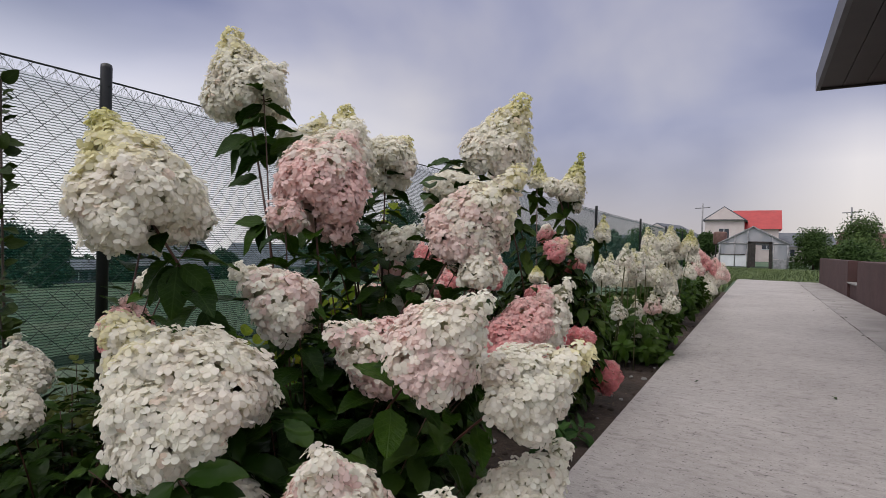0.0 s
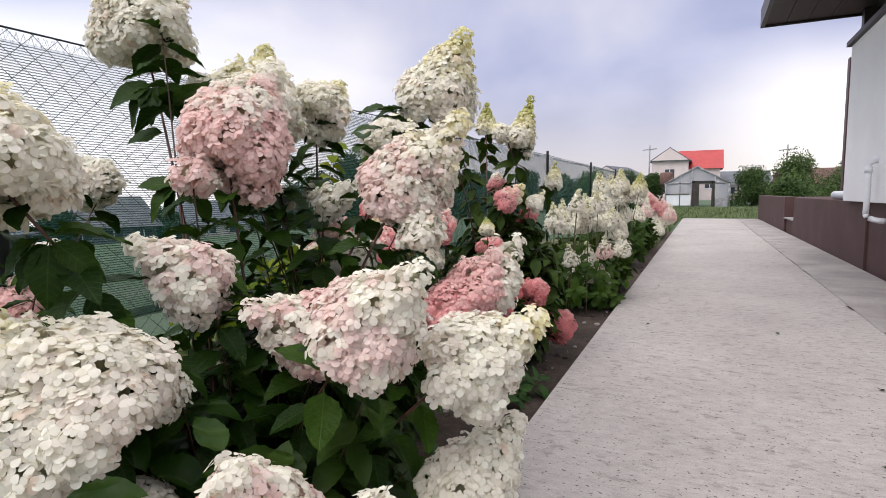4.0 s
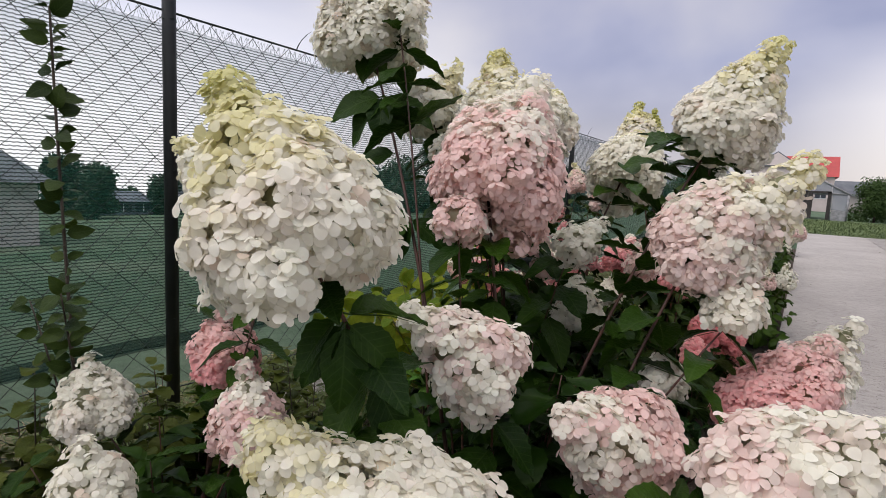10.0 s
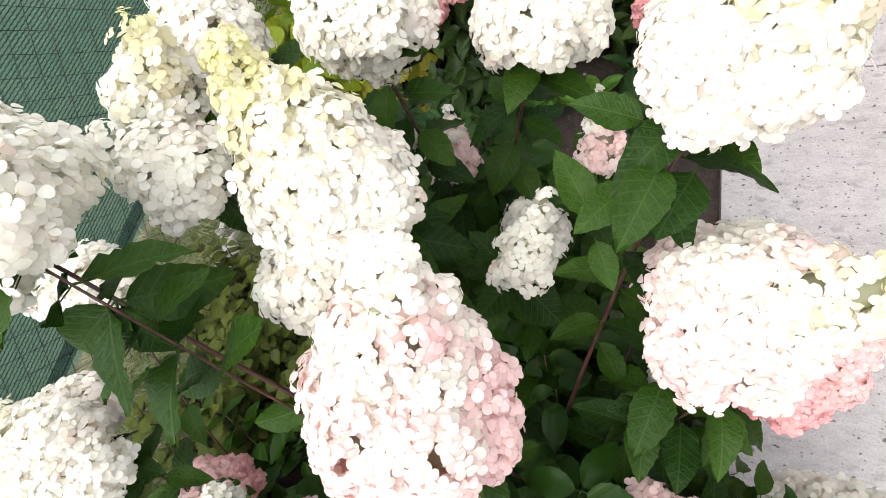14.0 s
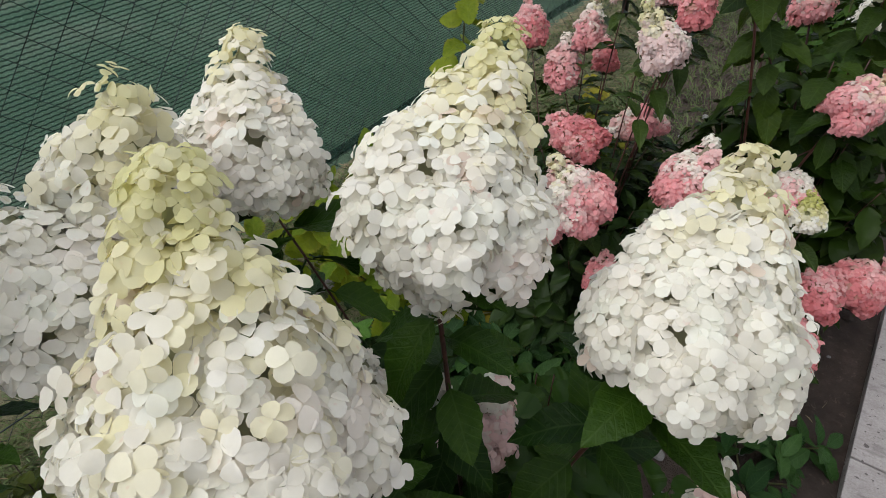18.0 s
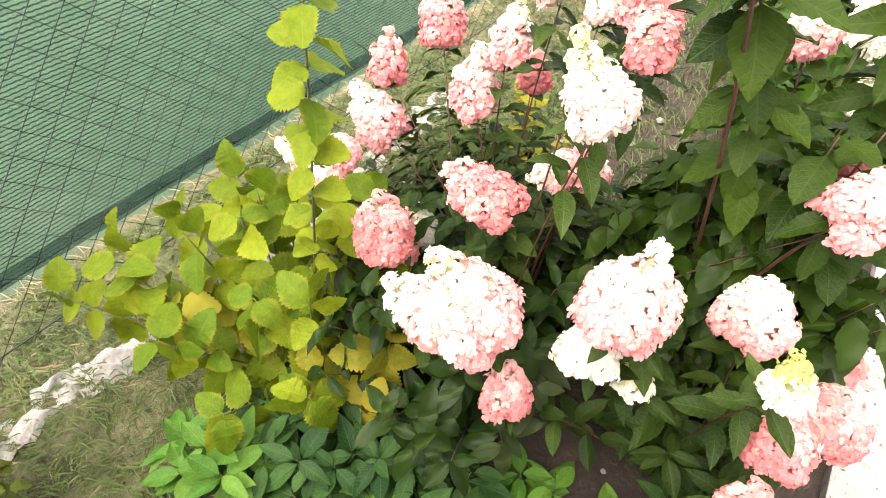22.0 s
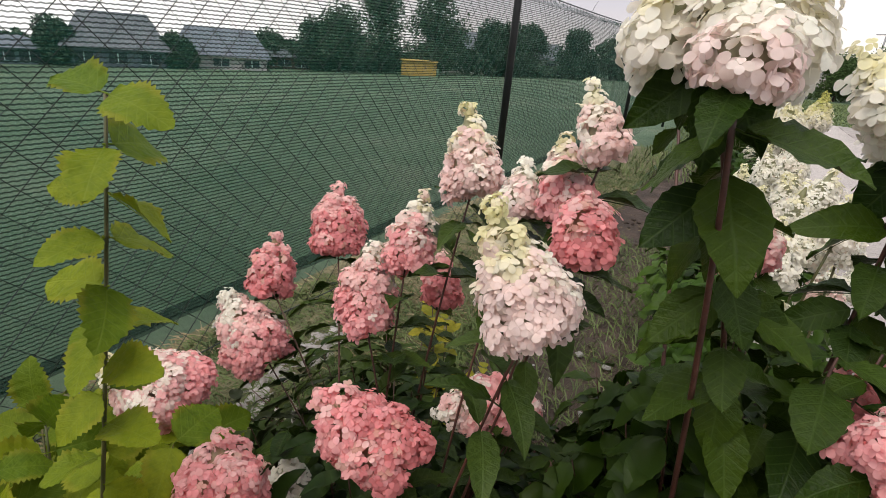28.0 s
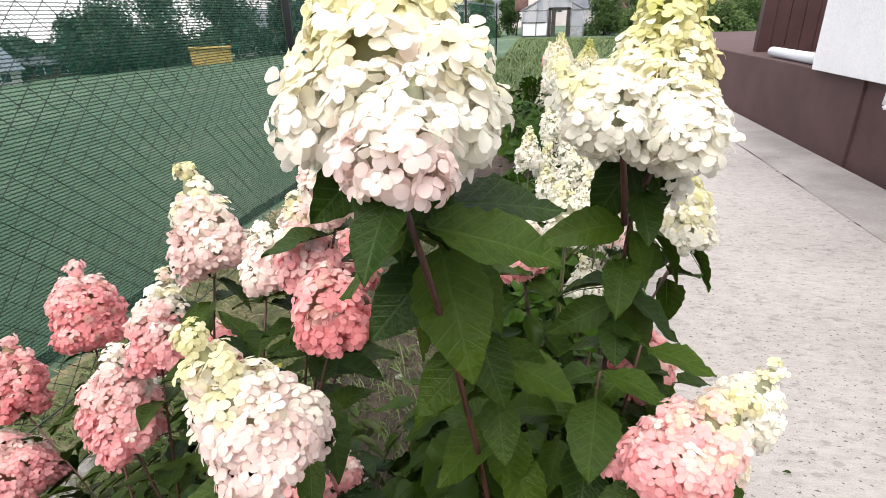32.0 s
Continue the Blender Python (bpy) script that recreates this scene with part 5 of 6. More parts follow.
low_bush = Bush("hydrangea_bush", (-1.32, 3.42, -0.05), "low leafy hydrangea without flowers behind pink heads", "hydrangea", PINKLEAF, 0.095, STEM_RED, "hydrangeas in the bed", 120)
low_bush.fill(110, (0.52, 0.42), 0.18, 0.48, 6)
low_bush.finish()

# ---- yellow-green hazel bush and saplings ----
hazel = Bush("hazel_bush", (-1.45, 2.54, -0.05), "young hazel bush with yellow-green round leaves", "bush", HAZELS, 0.100, STEM_GREEN, hang=0.3)
hazel.face = Vector((0.30, -0.40, 0.80))
hazel.size = 0.080
hazel.shoot((0, 0.02, 0), (0.23, 0.08, 1.27), 0.0042, 17, 0.0, 0.066, 0.3, 0.95)
hazel.size = 0.106
for tx, ty, tz in ((-0.46, 0.02, 0.46), (-0.34, -0.25, 0.50), (-0.18, 0.12, 0.60), (0.12, 0.18, 0.66), (0.20, -0.06, 0.56), (-0.50, -0.38, 0.40), (-0.22, -0.10, 0.58), (-0.40, 0.20, 0.48),
                   (0.30, 0.14, 0.52), (-0.10, -0.32, 0.44), (0.02, 0.30, 0.54), (-0.56, -0.16, 0.40), (0.30, -0.20, 0.40), (-0.30, 0.28, 0.40), (0.14, -0.34, 0.36), (0.06, -0.12, 0.52), (-0.1, 0.0, 0.62)):
    hazel.shoot((tx * 0.15, ty * 0.15, 0), (tx, ty, tz), 0.004, 7, 0.0, 0.066, 0.35, 0.95, 5)
hazel.leaves = YELLOWS
for tx, ty, tz in ((0.36, 0.02, 0.40), (0.25, -0.12, 0.36), (-0.05, -0.10, 0.36), (0.40, -0.12, 0.30), (-0.2, -0.2, 0.4)):
    hazel.shoot((tx * 0.2, ty * 0.2, 0), (tx, ty, tz), 0.004, 6, 0.0, 0.065, 0.35, 0.9, 5)
hazel.finish()

sapling = Bush("sapling", (-1.50, 0.84, -0.06), "thin fruit tree sapling with small dark leaves", "sapling", WEEDS, 0.054, BARK)
sapling.face = Vector((0.3, -0.55, 0.6))
sapling.shoot((0, 0, 0), (-0.02, -0.04, 1.50), 0.006, 46, 0.0, 0.030, 0.2, 0.9)
sapling.shoot((0, 0, 0.3), (0.14, -0.10, 0.82), 0.004, 16, 0.0, 0.032, 0.5, 0.9)
sapling.shoot((0, 0, 0.2), (-0.16, -0.06, 0.75), 0.004, 16, 0.0, 0.032, 0.5, 0.9)
sapling.finish()
for bx, by, hgt, n in ((-1.70, 0.35, 0.62, 40), (-1.35, 1.50, 0.55, 30), (-1.62, 1.15, 0.5, 20), (-1.25, 0.45, 0.55, 40), (-1.62, 0.75, 0.58, 34), (-1.45, 1.25, 0.45, 30), (-1.75, 1.55, 0.42, 30), (-1.25, 1.75, 0.34, 20)):
    shrub = Bush("shrub", (bx, by, -0.06), "small olive-leaved shrub in front of the fence", "shrub", SHRUBS, 0.060, BARK, "shrubs by the fence", 60)
    shrub.fill(n, (0.26, 0.30), hgt * 0.5, hgt, 6)
    shrub.finish()
yel = Bush("barberry", (-1.25, 3.62, -0.06), "small yellow-leaved shrub behind pink flowers", "shrub", YELLOWS, 0.05, BARK)
yel.fill(9, (0.12, 0.12), 0.45, 0.78, 7)
yel.finish()

for px, py, n, hgt in ((-1.30, 2.25, 7, 0.24), (-1.14, 2.34, 7, 0.26), (-1.17, 2.52, 6, 0.22), (-0.98, 2.45, 7, 0.26), (-0.84, 2.40, 5, 0.22), (-0.40, 2.74, 1, 0.10),
                       (-0.17, 2.66, 3, 0.10), (-0.36, 2.88, 1, 0.10), (-0.22, 2.50, 3, 0.10), (-1.0, 2.2, 5, 0.22)):
    phlox = Bush("phlox", (px, py, -0.06), "low dark green phlox plant without flowers", "plant", LANCES, 0.100, STEM_GREEN, "phlox in the bed", 120)
    for i in range(n):
        a = i * 2.4
        phlox.shoot((0.02 * math.cos(a), 0.02 * math.sin(a), 0), (0.10 * math.cos(a), 0.10 * math.sin(a), hgt * random.uniform(0.8, 1.1)), 0.004, 7, 0.0, 0.028, 0.4, 1.0, 5)
    phlox.finish()

FRESH_LEAF = leaf_material("fresh_leaf", (0.055, 0.145, 0.020), (0.11, 0.215, 0.034), (0.12, 0.22, 0.05), 0.45, (0.16, 0.27, 0.09), 8.0)
ROSETTE = copies(LANCES, FRESH_LEAF)
for px, py, n, hgt in ((-0.64, 2.57, 2, 0.13), (-1.30, 2.14, 3, 0.26), (-1.42, 2.08, 2, 0.22), (-0.40, 2.60, 1, 0.10), (-0.93, 2.36, 2, 0.2)):
    rosette = Bush("phlox", (px, py, -0.06), "young phlox plant with fresh light green leaves", "plant", ROSETTE, 0.095, STEM_GREEN, "phlox in the bed", 60)
    for i in range(n):
        a = i * 2.4 + px * 9
        rosette.shoot((0.015 * math.cos(a), 0.015 * math.sin(a), 0), (0.05 * math.cos(a), 0.05 * math.sin(a), hgt), 0.004, 5, 0.0, 0.016, 0.4, 1.0, 5)
    rosette.finish()

# ---- grass, straw, stones and cloth on the ground ----
def blades(name, n, x0, x1, y0, y1, tall, wide, flat, material, label, seed, base=-0.075):
    rnd = random.Random(seed)
    verts, faces = [], []
    for i in range(n):
        x, y = rnd.uniform(x0, x1), rnd.uniform(y0, y1)
        a, h = rnd.uniform(0, 6.283), tall * rnd.uniform(0.4, 1.2)
        c, s = math.cos(a), math.sin(a)
        out = h * (flat + rnd.uniform(0, 0.4))
        up = h * max(0.08, 1 - flat)
        k = len(verts)
        w = wide * rnd.uniform(0.6, 1.2)
        verts += [(x - s * w, y + c * w, base), (x + s * w, y - c * w, base), (x + c * out * 0.45 + s * w * 0.8, y + s * out * 0.45 - c * w * 0.8, base + up * 0.66 + 0.004),
                  (x + c * out * 0.45 - s * w * 0.8, y + s * out * 0.45 + c * w * 0.8, base + up * 0.66), (x + c * out, y + s * out, base + up * (1 - 0.3 * flat))]
        faces += [(k, k + 1, k + 2, k + 3), (k + 3, k + 2, k + 4)]
    ob = placed(name, mesh_from(name, verts, faces), material)
    return tagged(ob, label, "grass", kind="stuff")


blades("fence_grass", 22000, -2.5, -1.42, -0.5, 9.5, 0.095, 0.0020, 0.45, GRASS, "sparse green grass under the fence", 1)
blades("short_grass", 26000, -2.55, -1.40, 1.0, 4.6, 0.07, 0.0022, 0.55, GRASS, "short green and dry grass under the fence", 8)
blades("dry_grass", 22000, -2.6, -1.35, -0.5, 8.5, 0.095, 0.0018, 0.80, DRY, "dry straw mulch under the fence", 2)
blades("bed_straw", 1500, -1.5, -0.03, 0.2, 9.0, 0.045, 0.0011, 0.92, DRY, "dry straw bits lying on the soil", 3, -0.05)
blades("bed_weeds", 5000, -1.6, -0.55, 3.3, 6.5, 0.13, 0.0022, 0.40, GRASS, "short green weeds behind the pink bush", 6, -0.05)
blades("end_grass", 14000, -1.8, 4.5, 21.3, 38.0, 0.26, 0.010, 0.45, GRASS, "long green grass beyond the path", 4)
blades("bed_end_weeds", 5000, -1.9, -0.1, 9.0, 22.0, 0.30, 0.006, 0.35, GRASS, "green weeds along the far bed", 5)


def stone_mesh(seed):
    bm = bmesh.new()
    bmesh.ops.create_icosphere(bm, subdivisions=2, radius=1.0)
    for v in bm.verts:
        v.co *= 1 + 0.35 * noise.noise(v.co * 1.3 + Vector((seed * 9.1, 0, 0)))
        v.co.z *= 0.55
    me = bpy.data.meshes.new("stone")
    bm.to_mesh(me)
    bm.free()
    me.materials.append(STONE)
    return me


STONES = [stone_mesh(s) for s in range(4)]
rnd = random.Random(77)
for i in range(46):
    s = rnd.uniform(0.006, 0.022)
    ob = placed("pebble", rnd.choice(STONES), None)
    ob.matrix_basis = pose(rnd.uniform(-1.4, -0.04), rnd.uniform(1.6, 5.0), -0.04 + s * 0.3, 0, 0, rnd.uniform(0, 360)) @ Matrix.Diagonal((s, s * rnd.uniform(0.7, 1.2), s, 1))
    tagged(ob, "small grey stone lying on the soil", "stone", "pebbles in the bed")
clod = copies(STONES, SOIL)
cl_v, cl_f = [], []
for i in range(420):
    me = rnd.choice(clod)
    s = rnd.uniform(0.006, 0.026)
    m = pose(rnd.uniform(-1.3, -0.03), rnd.uniform(0.4, 8.0), -0.045, rnd.uniform(0, 30), 0, rnd.uniform(0, 360)) @ Matrix.Diagonal((s, s, s, 1))
    k = len(cl_v)
    cl_v.extend(m @ v.co for v in me.vertices)
    cl_f.extend(tuple(k + q for q in f.vertices) for f in me.polygons)
tagged(placed("soil_clods", mesh_from("soil_clods", cl_v, cl_f), SOIL), "crumbly dark soil clods in the bed", "soil", kind="stuff")


def cloth(x, y, w, l, turn, seed):
    """A torn, crumpled strip of pale ground cloth."""
    nx, ny = 12, 36
    verts, faces = [], []
    for j in range(ny + 1):
        for i in range(nx + 1):
            u, v = i / nx - 0.5, j / ny - 0.5
            k = noise.noise((u * 3 + seed, v * 5, 0))
            verts.append((u * w * (1 + 0.4 * noise.noise((v * 6, seed, 1))) + 0.03 * k, v * l, -0.052 + 0.034 * noise.noise((u * 4, v * 7, seed)) + 0.012 * noise.noise((u * 11, v * 21, seed)) - 0.014 * (2 * abs(u)) ** 3))
    for j in range(ny):
        for i in range(nx):
            k = j * (nx + 1) + i
            faces.append((k, k + 1, k + nx + 2, k + nx + 1))
    ob = placed("ground_cloth", mesh_from("ground_cloth", verts, faces), CLOTH)
    ob.matrix_basis = pose(x, y, 0, 0, 0, turn)
    tagged(ob, "torn pale ground cloth half buried in mulch", "cloth", "torn ground cloths")


for i, (x, y, w, l, turn) in enumerate(((-2.04, 1.92, 0.12, 0.36, 12), (-1.98, 2.24, 0.13, 0.40, -14), (-1.95, 2.62, 0.11, 0.42, 6), (-1.94, 2.98, 0.13, 0.40, -4), (-1.98, 3.34, 0.14, 0.46, 10), (-2.03, 3.72, 0.12, 0.42, -8),
                                        (-2.07, 4.06, 0.14, 0.40, 5), (-1.76, 3.46, 0.10, 0.30, 55))):
    cloth(x, y, w, l, turn, i + 1.5)

for i in range(34):
    x, y = (rnd.uniform(0.05, 2.2), rnd.uniform(1.5, 14.0)) if i < 20 else (rnd.uniform(1.5, 1.9), rnd.uniform(6, 16))
    s = rnd.uniform(0.02, 0.045)
    ob = placed("dry_leaf", rnd.choice(DARK_SMALLS), None)
    ob.matrix_basis = pose(x, y, 0.012, rnd.uniform(-8, 8), rnd.uniform(-8, 8), rnd.uniform(0, 360)) @ Matrix.Diagonal((s, s, s, 1))
    tagged(ob, "small dry fallen leaf on the path", "leaf", "fallen leaves on the path")


# ---- far things ----
def tree(name, x, y, height, spread, leaves, size, label, seed, category="tree", group="", trunk=0.35, skin=None):
    """Tapered trunk, limbs, and a crown of many small leaves in uneven clumps."""
    rnd = random.Random(seed)
    ob = thing(name, (x, y, field_z(x) - 0.02), label, category, group)
    tv, tf = [], []
    top = height * (trunk + 0.35)
    tube_data([Vector((0.04 * height * noise.noise((seed, t * 3, 0)), 0.03 * height * noise.noise((seed, t * 3, 5)), top * t)) for t in (0, 0.3, 0.6, 1)],
              [0.030 * height, 0.024 * height, 0.016 * height, 0.006 * height], 8, tv, tf)
    clumps = []
    for i in range(19):
        a, u = i * 2.4, rnd.random()
        zz = height * (trunk + (0.93 - trunk) * u)
        rr = spread * (1.0 - 0.75 * u) * rnd.uniform(0.3, 0.75)
        c = Vector((math.cos(a) * rr, math.sin(a) * rr, zz))
        clumps.append((c, spread * rnd.uniform(0.32, 0.52)))
        tube_data([Vector((0, 0, top * rnd.uniform(0.35, 0.8))), c * 0.6 + Vector((0, 0, zz * 0.32)), c], [0.009 * height, 0.006 * height, 0.002 * height], 5, tv, tf)
    placed("trunk", mesh_from("trunk", tv, tf), BARK, ob)
    n = leaves
    vs = np.zeros((n * 4, 3))
    for i in range(n):
        c, r = clumps[i % len(clumps)]
        d = Vector((rnd.gauss(0, 1), rnd.gauss(0, 1), rnd.gauss(0, 0.8))).normalized() * r * rnd.random() ** 0.4
        p = c + d
        a = Vector((rnd.gauss(0, 1), rnd.gauss(0, 1), rnd.gauss(0, 1))).normalized()
        b = a.orthogonal().normalized()
        s = size * rnd.uniform(0.6, 1.3)
        for q, v in enumerate((p - a * s, p + b * s * 0.5, p + a * s, p - b * s * 0.5)):
            vs[i * 4 + q] = v
    placed("crown", mesh_from("crown", vs.tolist(), [(4 * i, 4 * i + 1, 4 * i + 2, 4 * i + 3) for i in range(n)]), skin or HAZED_TREE_LEAF, ob)
    return ob


def far_house(x, y, wide, deep, wall_h, roof_h, turn, wall_m, roof_m, label, along=True, windows=3, chimney=False, hip=0.0):
    ob = thing("house", (x, y, field_z(x) - 0.02), label, "house", "houses in the distance")
    ob.rotation_euler = (0, 0, radians(turn))
    part("wall", block(-wide / 2, wide / 2, -deep / 2, deep / 2, 0, wall_h), wall_m, ob)
    bm = bmesh.new()
    o = 0.35
    if along:
        pts = [(-wide / 2 - o, -deep / 2 - o, wall_h - 0.1), (wide / 2 + o, -deep / 2 - o, wall_h - 0.1), (wide / 2 + o, deep / 2 + o, wall_h - 0.1), (-wide / 2 - o, deep / 2 + o, wall_h - 0.1),
               (-wide / 2 - o + hip, 0, wall_h + roof_h), (wide / 2 + o - hip, 0, wall_h + roof_h)]
        quads = ((0, 1, 5, 4), (2, 3, 4, 5), (0, 4, 3), (1, 2, 5), (0, 3, 2, 1))
    else:
        pts = [(-wide / 2 - o, -deep / 2 - o, wall_h - 0.1), (wide / 2 + o, -deep / 2 - o, wall_h - 0.1), (wide / 2 + o, deep / 2 + o, wall_h - 0.1), (-wide / 2 - o, deep / 2 + o, wall_h - 0.1),
               (0, -deep / 2 - o, wall_h + roof_h), (0, deep / 2 + o, wall_h + roof_h)]
        quads = ((0, 4, 5, 3), (1, 2, 5, 4), (0, 1, 4), (2, 3, 5), (0, 3, 2, 1))
    vs = [bm.verts.new(p) for p in pts]
    for q in quads:
        bm.faces.new([vs[i] for i in q])
    part("roof", bm, roof_m, ob)
    if not along:
        gv = [(-wide / 2, -deep / 2 - o - 0.02, wall_h), (wide / 2, -deep / 2 - o - 0.02, wall_h), (0, -deep / 2 - o - 0.02, wall_h + roof_h * 0.93)]
        part_me = mesh_from("gable", gv + [(a, b + 0.3, c) for a, b, c in gv], [(0, 1, 2), (3, 5, 4), (0, 3, 4, 1), (1, 4, 5, 2), (2, 5, 3, 0)], False)
        placed("gable", part_me, wall_m, ob)
    for i in range(windows):
        wx = (i - (windows - 1) / 2) * wide / max(1, windows)
        win = part("window", block(wx - 0.5, wx + 0.5, -deep / 2 - 0.06, -deep / 2 + 0.02, wall_h * 0.38, wall_h * 0.78), WINDOW, ob)
        part("window_frame", block(wx - 0.56, wx + 0.56, -deep / 2 - 0.04, -deep / 2 - 0.005, wall_h * 0.36, wall_h * 0.38), WHITE_PANEL, win)
        part("window_frame", block(wx - 0.03, wx + 0.03, -deep / 2 - 0.08, -deep / 2 - 0.06, wall_h * 0.38, wall_h * 0.78), WHITE_PANEL, win)
    if chimney:
        part("chimney", block(wide * 0.2, wide * 0.2 + 0.6, -0.3, 0.3, wall_h, wall_h + roof_h + 0.6), BRICK_PALE, ob)
    return ob


# red-roofed house
far_house(-2.95, 72, 3.9, 6.0, 4.75, 1.5, 0, PINK_WALL, GREY_ROOF, "pale two-storey house with a grey gable", False, 1)
far_house(0.2, 76, 4.4, 7.0, 3.9, 2.3, 0, PINK_WALL, RED_ROOF, "pale house with a bright red metal roof", True, 2)
tank = thing("barrel", (-1.9, 44.5, -0.08), "rusty brown water barrel on a stand", "barrel")
placed("drum", tube("drum", [(0, 0, 1.55), (0, 0, 1.62), (0, 0, 2.4), (0, 0, 2.5)], [0.40, 0.46, 0.46, 0.40], 16), RUST, tank)
for a in (0.8, 2.4, 3.9, 5.5):
    placed("leg", tube("leg", [(0.4 * math.cos(a), 0.4 * math.sin(a), 0), (0.34 * math.cos(a), 0.34 * math.sin(a), 1.56)], [0.04, 0.04], 6), DARK_FRAME, tank)

# greenhouse
gh = thing("greenhouse", (0.23, 41.0, -0.08), "old glazed greenhouse with weathered grey frame and dark door", "greenhouse")
W2, EH, AH, D = 1.95, 1.62, 2.72, 5.0


def bar(name, a, b, r, m, parent, label=""):
    return placed(name, tube(name, [a, b], [r, r], 4), m, parent, label)


for yy in (0.0, D):
    for xx in (-W2, -1.05, -0.30, 1.10, W2):
        hh = EH + (AH - EH) * (1 - abs(xx) / W2)
        bar("frame_post", (xx, yy, 0), (xx, yy, hh), 0.055 if abs(xx) != W2 else 0.07, GREY_FRAME, gh)
    bar("rafter", (-W2 - 0.12, yy, EH - 0.05), (0, yy, AH), 0.075, GREY_FRAME, gh)
    bar("rafter", (W2 + 0.12, yy, EH - 0.05), (0, yy, AH), 0.075, GREY_FRAME, gh)
    bar("cross_beam", (-W2, yy, EH), (W2, yy, EH), 0.055, GREY_FRAME, gh)
bar("ridge", (0, -0.1, AH), (0, D + 0.1, AH), 0.07, GREY_FRAME, gh)
for xx in (-W2, W2):
    bar("eave_beam", (xx, 0, EH), (xx, D, EH), 0.06, GREY_FRAME, gh)
    part("side_glazing", block(xx - 0.01, xx + 0.01, 0.06, D - 0.06, 0.4, EH), FILM, gh)
    part("side_board", block(xx - 0.02, xx + 0.02, 0.06, D - 0.06, 0.0, 0.4), GREY_FRAME, gh)
for sx in (-1, 1):
    me = mesh_from("roof_glazing", [(sx * (W2 + 0.1), 0, EH - 0.02), (sx * (W2 + 0.1), D, EH - 0.02), (0, D, AH + 0.03), (0, 0, AH + 0.03), (sx * (W2 + 0.1), 0, EH), (sx * (W2 + 0.1), D, EH), (0, D, AH + 0.05), (0, 0, AH + 0.05)],
                   [(0, 1, 2, 3), (7, 6, 5, 4), (0, 4, 5, 1), (3, 2, 6, 7)], False)
    placed("roof_glazing", me, FILM, gh)
part("end_pane", block(-W2 + 0.06, -0.36, -0.01, 0.01, 0.92, EH - 0.06), FILM, gh)
part("end_pane", block(1.16, W2 - 0.06, -0.01, 0.01, 0.62, EH - 0.06), FILM, gh)
part("end_panel", block(-W2 + 0.06, -0.36, -0.03, 0.01, 0.1, 0.84), WHITE_PANEL, gh, "white sheet panel at the foot")
bar("panel_rail", (-W2, -0.04, 0.88), (-0.45, -0.04, 0.88), 0.045, DARK_FRAME, gh)
part("end_board", block(1.16, W2 - 0.06, -0.02, 0.01, 0.0, 0.6), GREY_FRAME, gh)
me = mesh_from("gable_pane", [(-W2 + 0.1, 0, EH + 0.05), (W2 - 0.1, 0, EH + 0.05), (0, 0, AH - 0.06), (-W2 + 0.1, 0.02, EH + 0.05), (W2 - 0.1, 0.02, EH + 0.05), (0, 0.02, AH - 0.06)], [(0, 1, 2), (3, 5, 4), (0, 3, 4, 1)], False)
placed("gable_pane", me, FILM, gh)
for xx in (-0.20, 1.0):
    part("door_post", block(xx - 0.09, xx + 0.09, -0.12, 0.02, 0, 1.72), DARK_FRAME, gh)
part("door_head", block(-0.29, 1.09, -0.12, 0.02, 1.64, 1.76), DARK_FRAME, gh)
part("door_leaf", block(-0.10, 0.16, -0.75, -0.70, 0.1, 1.62), DARK_FRAME, gh, "dark timber door standing open")

for x, y, h, s, n, seed in ((-4.6, 43, 2.6, 1.5, 2200, 1), (-2.9, 46, 2.4, 1.1, 1500, 2), (-8.5, 50, 3.2, 2.0, 2200, 3), (3.6, 42, 2.4, 1.7, 2200, 4), (6.4, 46, 3.4, 2.3, 2600, 5),
                            (10.2, 50, 3.0, 2.4, 2600, 6), (5.0, 35, 1.7, 1.6, 2200, 7), (8.2, 38, 2.0, 2.0, 2200, 8), (12.5, 44, 2.8, 2.6, 2600, 9), (15.5, 50, 5.2, 2.2, 2600, 10), (4.4, 30, 1.3, 1.2, 1600, 11), (6.6, 27, 1.5, 1.4, 1600, 12)):
    tree("garden_tree", x, y, h, s, n * 3, 0.085, "leafy green garden bush beyond the path", seed, "tree", "garden bushes", 0.12, GARDEN_LEAF)
far_house(11.5, 66, 7.5, 6.0, 1.6, 1.7, 4, BRICK_PALE, BROWN_ROOF, "low house with a brown hipped roof", True, 2, True)
far_house(17.0, 70, 7.0, 6.0, 1.7, 1.8, -6, BRICK_PALE, BROWN_ROOF, "low house with a dark brown roof", True, 2)
far_house(5.0, 82, 6.0, 6.0, 2.0, 1.7, 5, BRICK_PALE, GREY_ROOF, "small grey-roofed house behind bushes", True, 2)
far_house(-7.5, 60, 5.5, 6.0, 2.6, 1.5, -12, BRICK_PALE, GREY_ROOF, "grey-roofed house behind the fence", False, 1)
far_house(-11.5, 74, 7.0, 6.0, 2.2, 1.4, 6, BRICK_PALE, GREY_ROOF, "pale house with a grey roof", True, 2)
for x, y, h in ((7.6, 60, 5.3), (16.0, 76, 7.2), (-4.6, 62, 6.0)):
    pl = thing("utility_pole", (x, y, -0.08), "thin grey utility pole with crossarm", "pole", "utility poles")
    placed("mast", tube("mast", [(0, 0, 0), (0, 0, h)], [0.10, 0.07], 8), GREY_FRAME, pl)
    placed("crossarm", tube("crossarm", [(-0.7, 0, h - 0.5), (0.7, 0, h - 0.4)], [0.05, 0.05], 5), GREY_FRAME, pl)

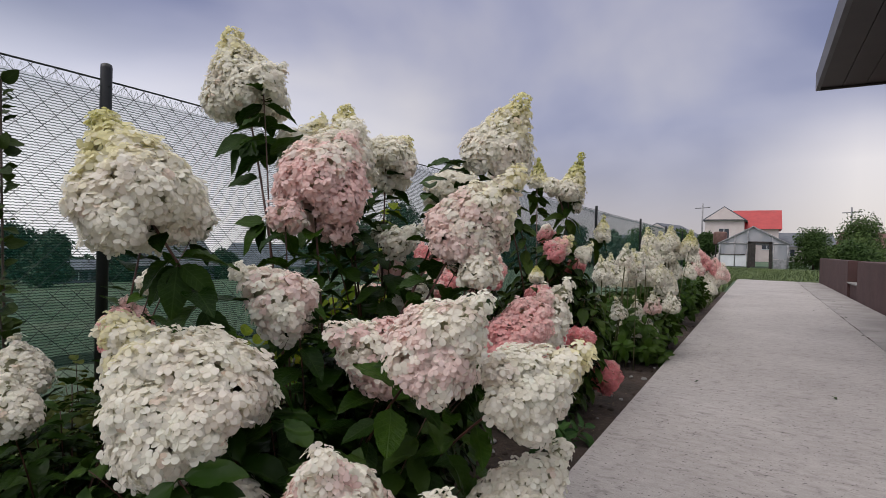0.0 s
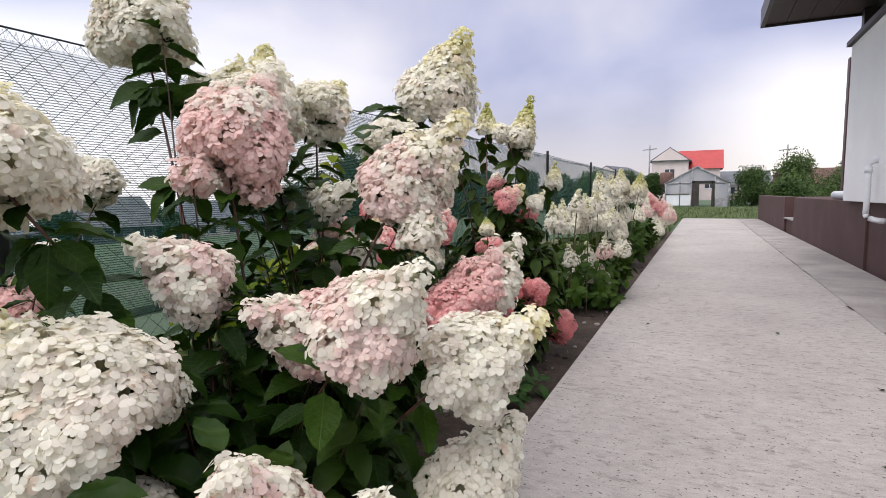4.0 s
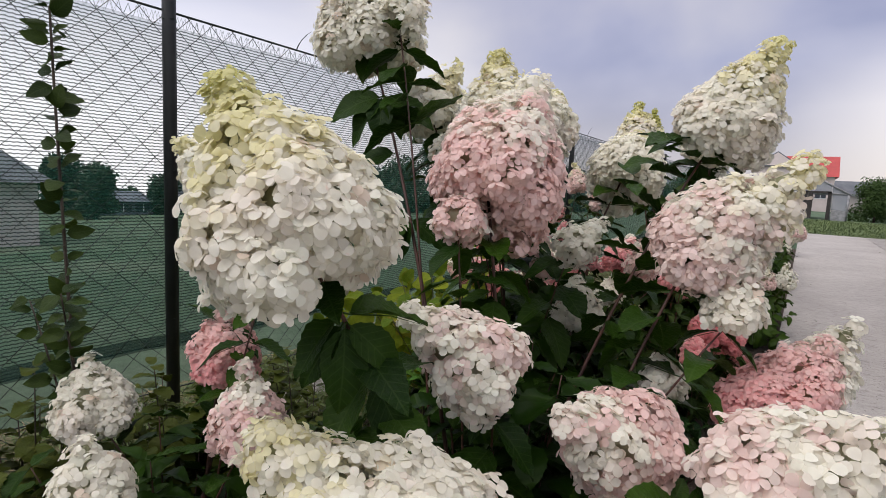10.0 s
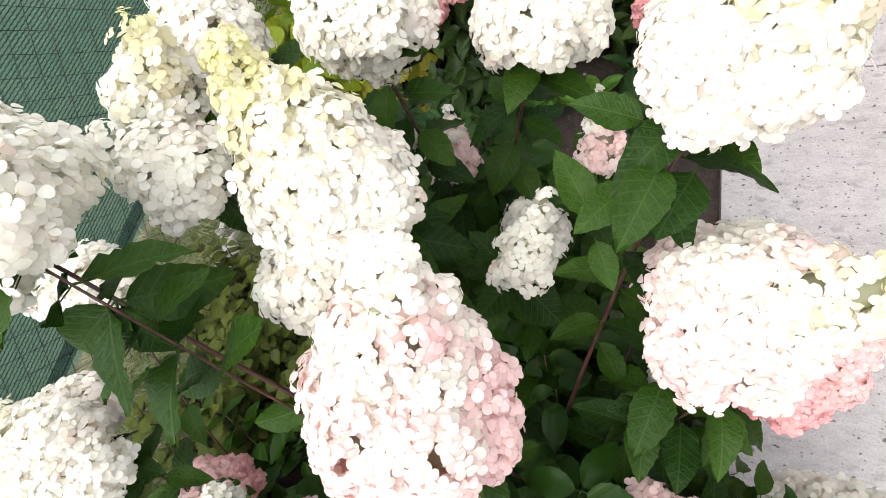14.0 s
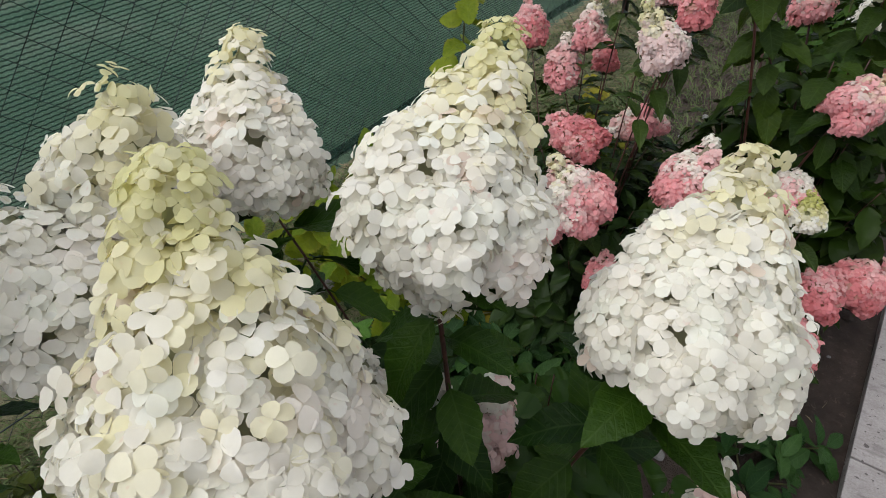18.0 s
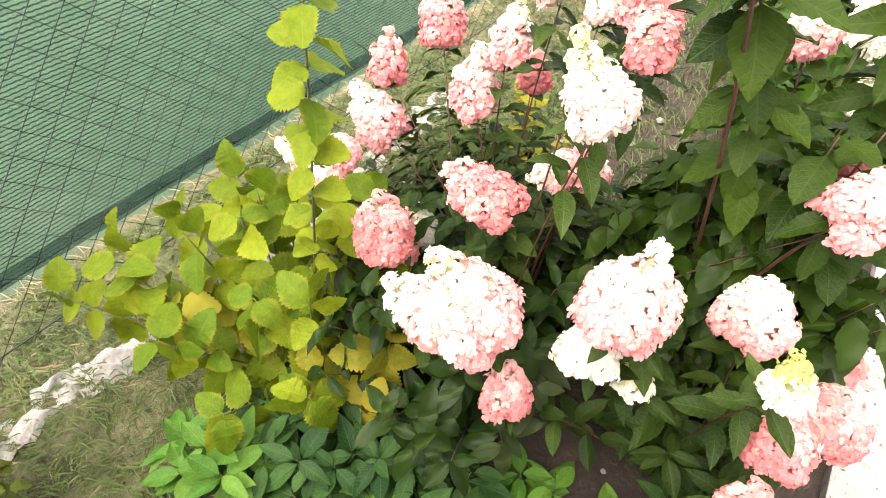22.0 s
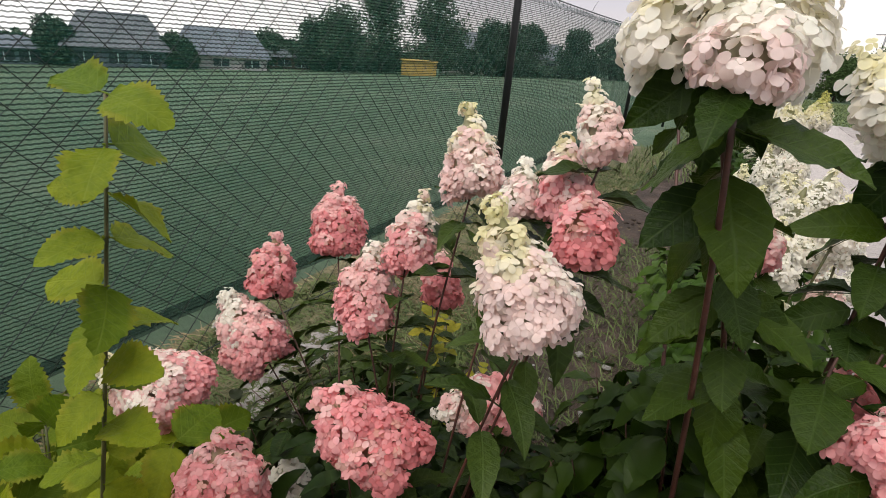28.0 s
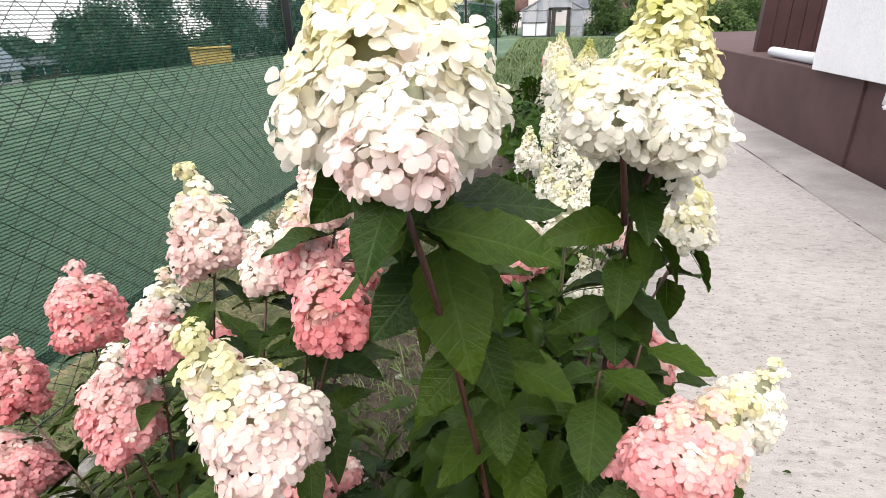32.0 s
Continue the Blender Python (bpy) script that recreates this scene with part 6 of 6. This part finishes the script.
# street and gardens across the field
for az, dist, w, d, wh, rh, wm, rm, lab in ((-58.6, 44, 5.4, 6, 1.5, 2.0, PALE_ROOF, GREY_ROOF, "house with a steep grey-blue roof across the field"), (-50.2, 45, 6.0, 5, 1.2, 1.7, BRICK_PALE, PALE_ROOF, "low house with a pale roof across the field"), (-26.3, 56, 5.6, 5, 2.4, 1.4, BRICK_PALE, GREY_ROOF, "grey-roofed house behind tall trees"),
                                            (-66.5, 44, 3.6, 5, 1.3, 0.5, PALE_ROOF, PALE_ROOF, "pale flat shed across the field"), (-44.5, 50, 4.0, 5, 1.2, 0.9, BROWN_ROOF, GREY_ROOF, "dark shed across the field"),
                                            (-21.0, 60, 8.0, 6, 1.8, 1.4, WHITE_WALL, GREY_ROOF, "white garden house beyond the field")):
    far_house(-0.6 + dist * math.sin(radians(az)), 2.4 + dist * math.cos(radians(az)), w, d, wh, rh, -az, wm, rm, lab, True, 3, hip=1.1)
far_house(-19.6, 1.9, 9.0, 8.0, 1.9, 2.0, 78, BRICK_PALE, GREY_ROOF, "near pale house with a dark grey hipped roof", True, 0, hip=2.6)
for az, dist, h, s, seed in ((-35.3, 46, 6.0, 3.0, 31), (-29.9, 46, 6.6, 3.1, 32), (-24.6, 50, 4.4, 2.2, 33), (-39.3, 46, 4.8, 2.4, 34), (-46.0, 50, 2.6, 2.2, 35), (-54.0, 42, 2.2, 1.6, 36), (-63.0, 42, 2.6, 1.8, 37), (-41.5, 48, 3.8, 2.4, 44), (-22.5, 48, 4.0, 2.6, 45), (-69, 36, 3.0, 1.8, 46),
                             (-20.5, 54, 4.2, 2.4, 38), (-71.0, 44, 4.0, 2.2, 39), (-16.0, 48, 3.4, 2.2, 40), (-82.0, 34, 4.2, 2.4, 41), (-12.5, 50, 3.0, 2.0, 42)):
    tree("tree", -0.6 + dist * math.sin(radians(az)), 2.4 + dist * math.cos(radians(az)), h, s, 6000, 0.13, "dark green broadleaf tree across the field", seed, "tree", "trees across the field", 0.2)
YELLOW_PAINT = plain("yellow_painted_boards", (0.46, 0.30, 0.07), (0.55, 0.38, 0.11), 2.0, 0.6, 0.2, 0.01)
hut = thing("yellow_hut", (-0.6 + 43 * math.sin(radians(-31.4)), 2.4 + 43 * math.cos(radians(-31.4)), field_z(-23.0) - 0.02), "low yellow-orange hut across the field", "hut")
hut.rotation_euler = (0, 0, radians(31.4))
part("wall", block(-1.3, 1.3, -0.8, 0.8, 0.0, 1.05, 0.05), YELLOW_PAINT, hut)
part("roof", block(-1.4, 1.4, -0.95, 0.95, 1.05, 1.14, 0.03), YELLOW_PAINT, hut)
rnd = random.Random(15)
vs, fs = [], []
for i in range(9000):
    az = radians(rnd.uniform(-72, -10))
    r = rnd.uniform(47, 53)
    x, y = -0.6 + r * math.sin(az), 2.4 + r * math.cos(az)
    top = 0.9 + 2.6 * max(0.0, noise.noise((az * 7, 3.0, 0)) + 0.25 + 0.4 * noise.noise((az * 40, 1.0, 0)))
    p = Vector((x, y, field_z(x) + top * rnd.random() ** 0.7))
    a = Vector((rnd.gauss(0, 1), rnd.gauss(0, 1), rnd.gauss(0, 1))).normalized()
    b = a.orthogonal().normalized()
    s = rnd.uniform(0.14, 0.30)
    k = len(vs)
    vs += [p - a * s, p + b * s * 0.6, p + a * s, p - b * s * 0.6]
    fs.append((k, k + 1, k + 2, k + 3))
tagged(placed("hedge", mesh_from("hedge", vs, fs), HAZED_TREE_LEAF), "uneven dark green hedge across the field", "hedge", kind="stuff")
rnd = random.Random(5)
vs, fs = [], []
for i in range(7000):
    a = rnd.uniform(-1.75, 1.2)
    r = rnd.uniform(88, 100)
    p = Vector((r * math.sin(a), r * math.cos(a), rnd.random() * (0.9 + 1.3 * abs(noise.noise((a * 14, 0, 0)))) + field_z(r * math.sin(a)) + 0.07))
    q = rnd.uniform(0, 6.28)
    s = rnd.uniform(0.35, 0.8)
    k = len(vs)
    t = Vector((math.cos(a), -math.sin(a), 0))
    vs += [p - t * s, p + Vector((0, 0, -s)), p + t * s, p + Vector((0, 0, s * 0.9))]
    fs.append((k, k + 1, k + 2, k + 3))
tagged(placed("far_woods", mesh_from("far_woods", vs, fs), HAZED_TREE_LEAF), "distant belt of dark green trees and hedges", "woods", kind="stuff")
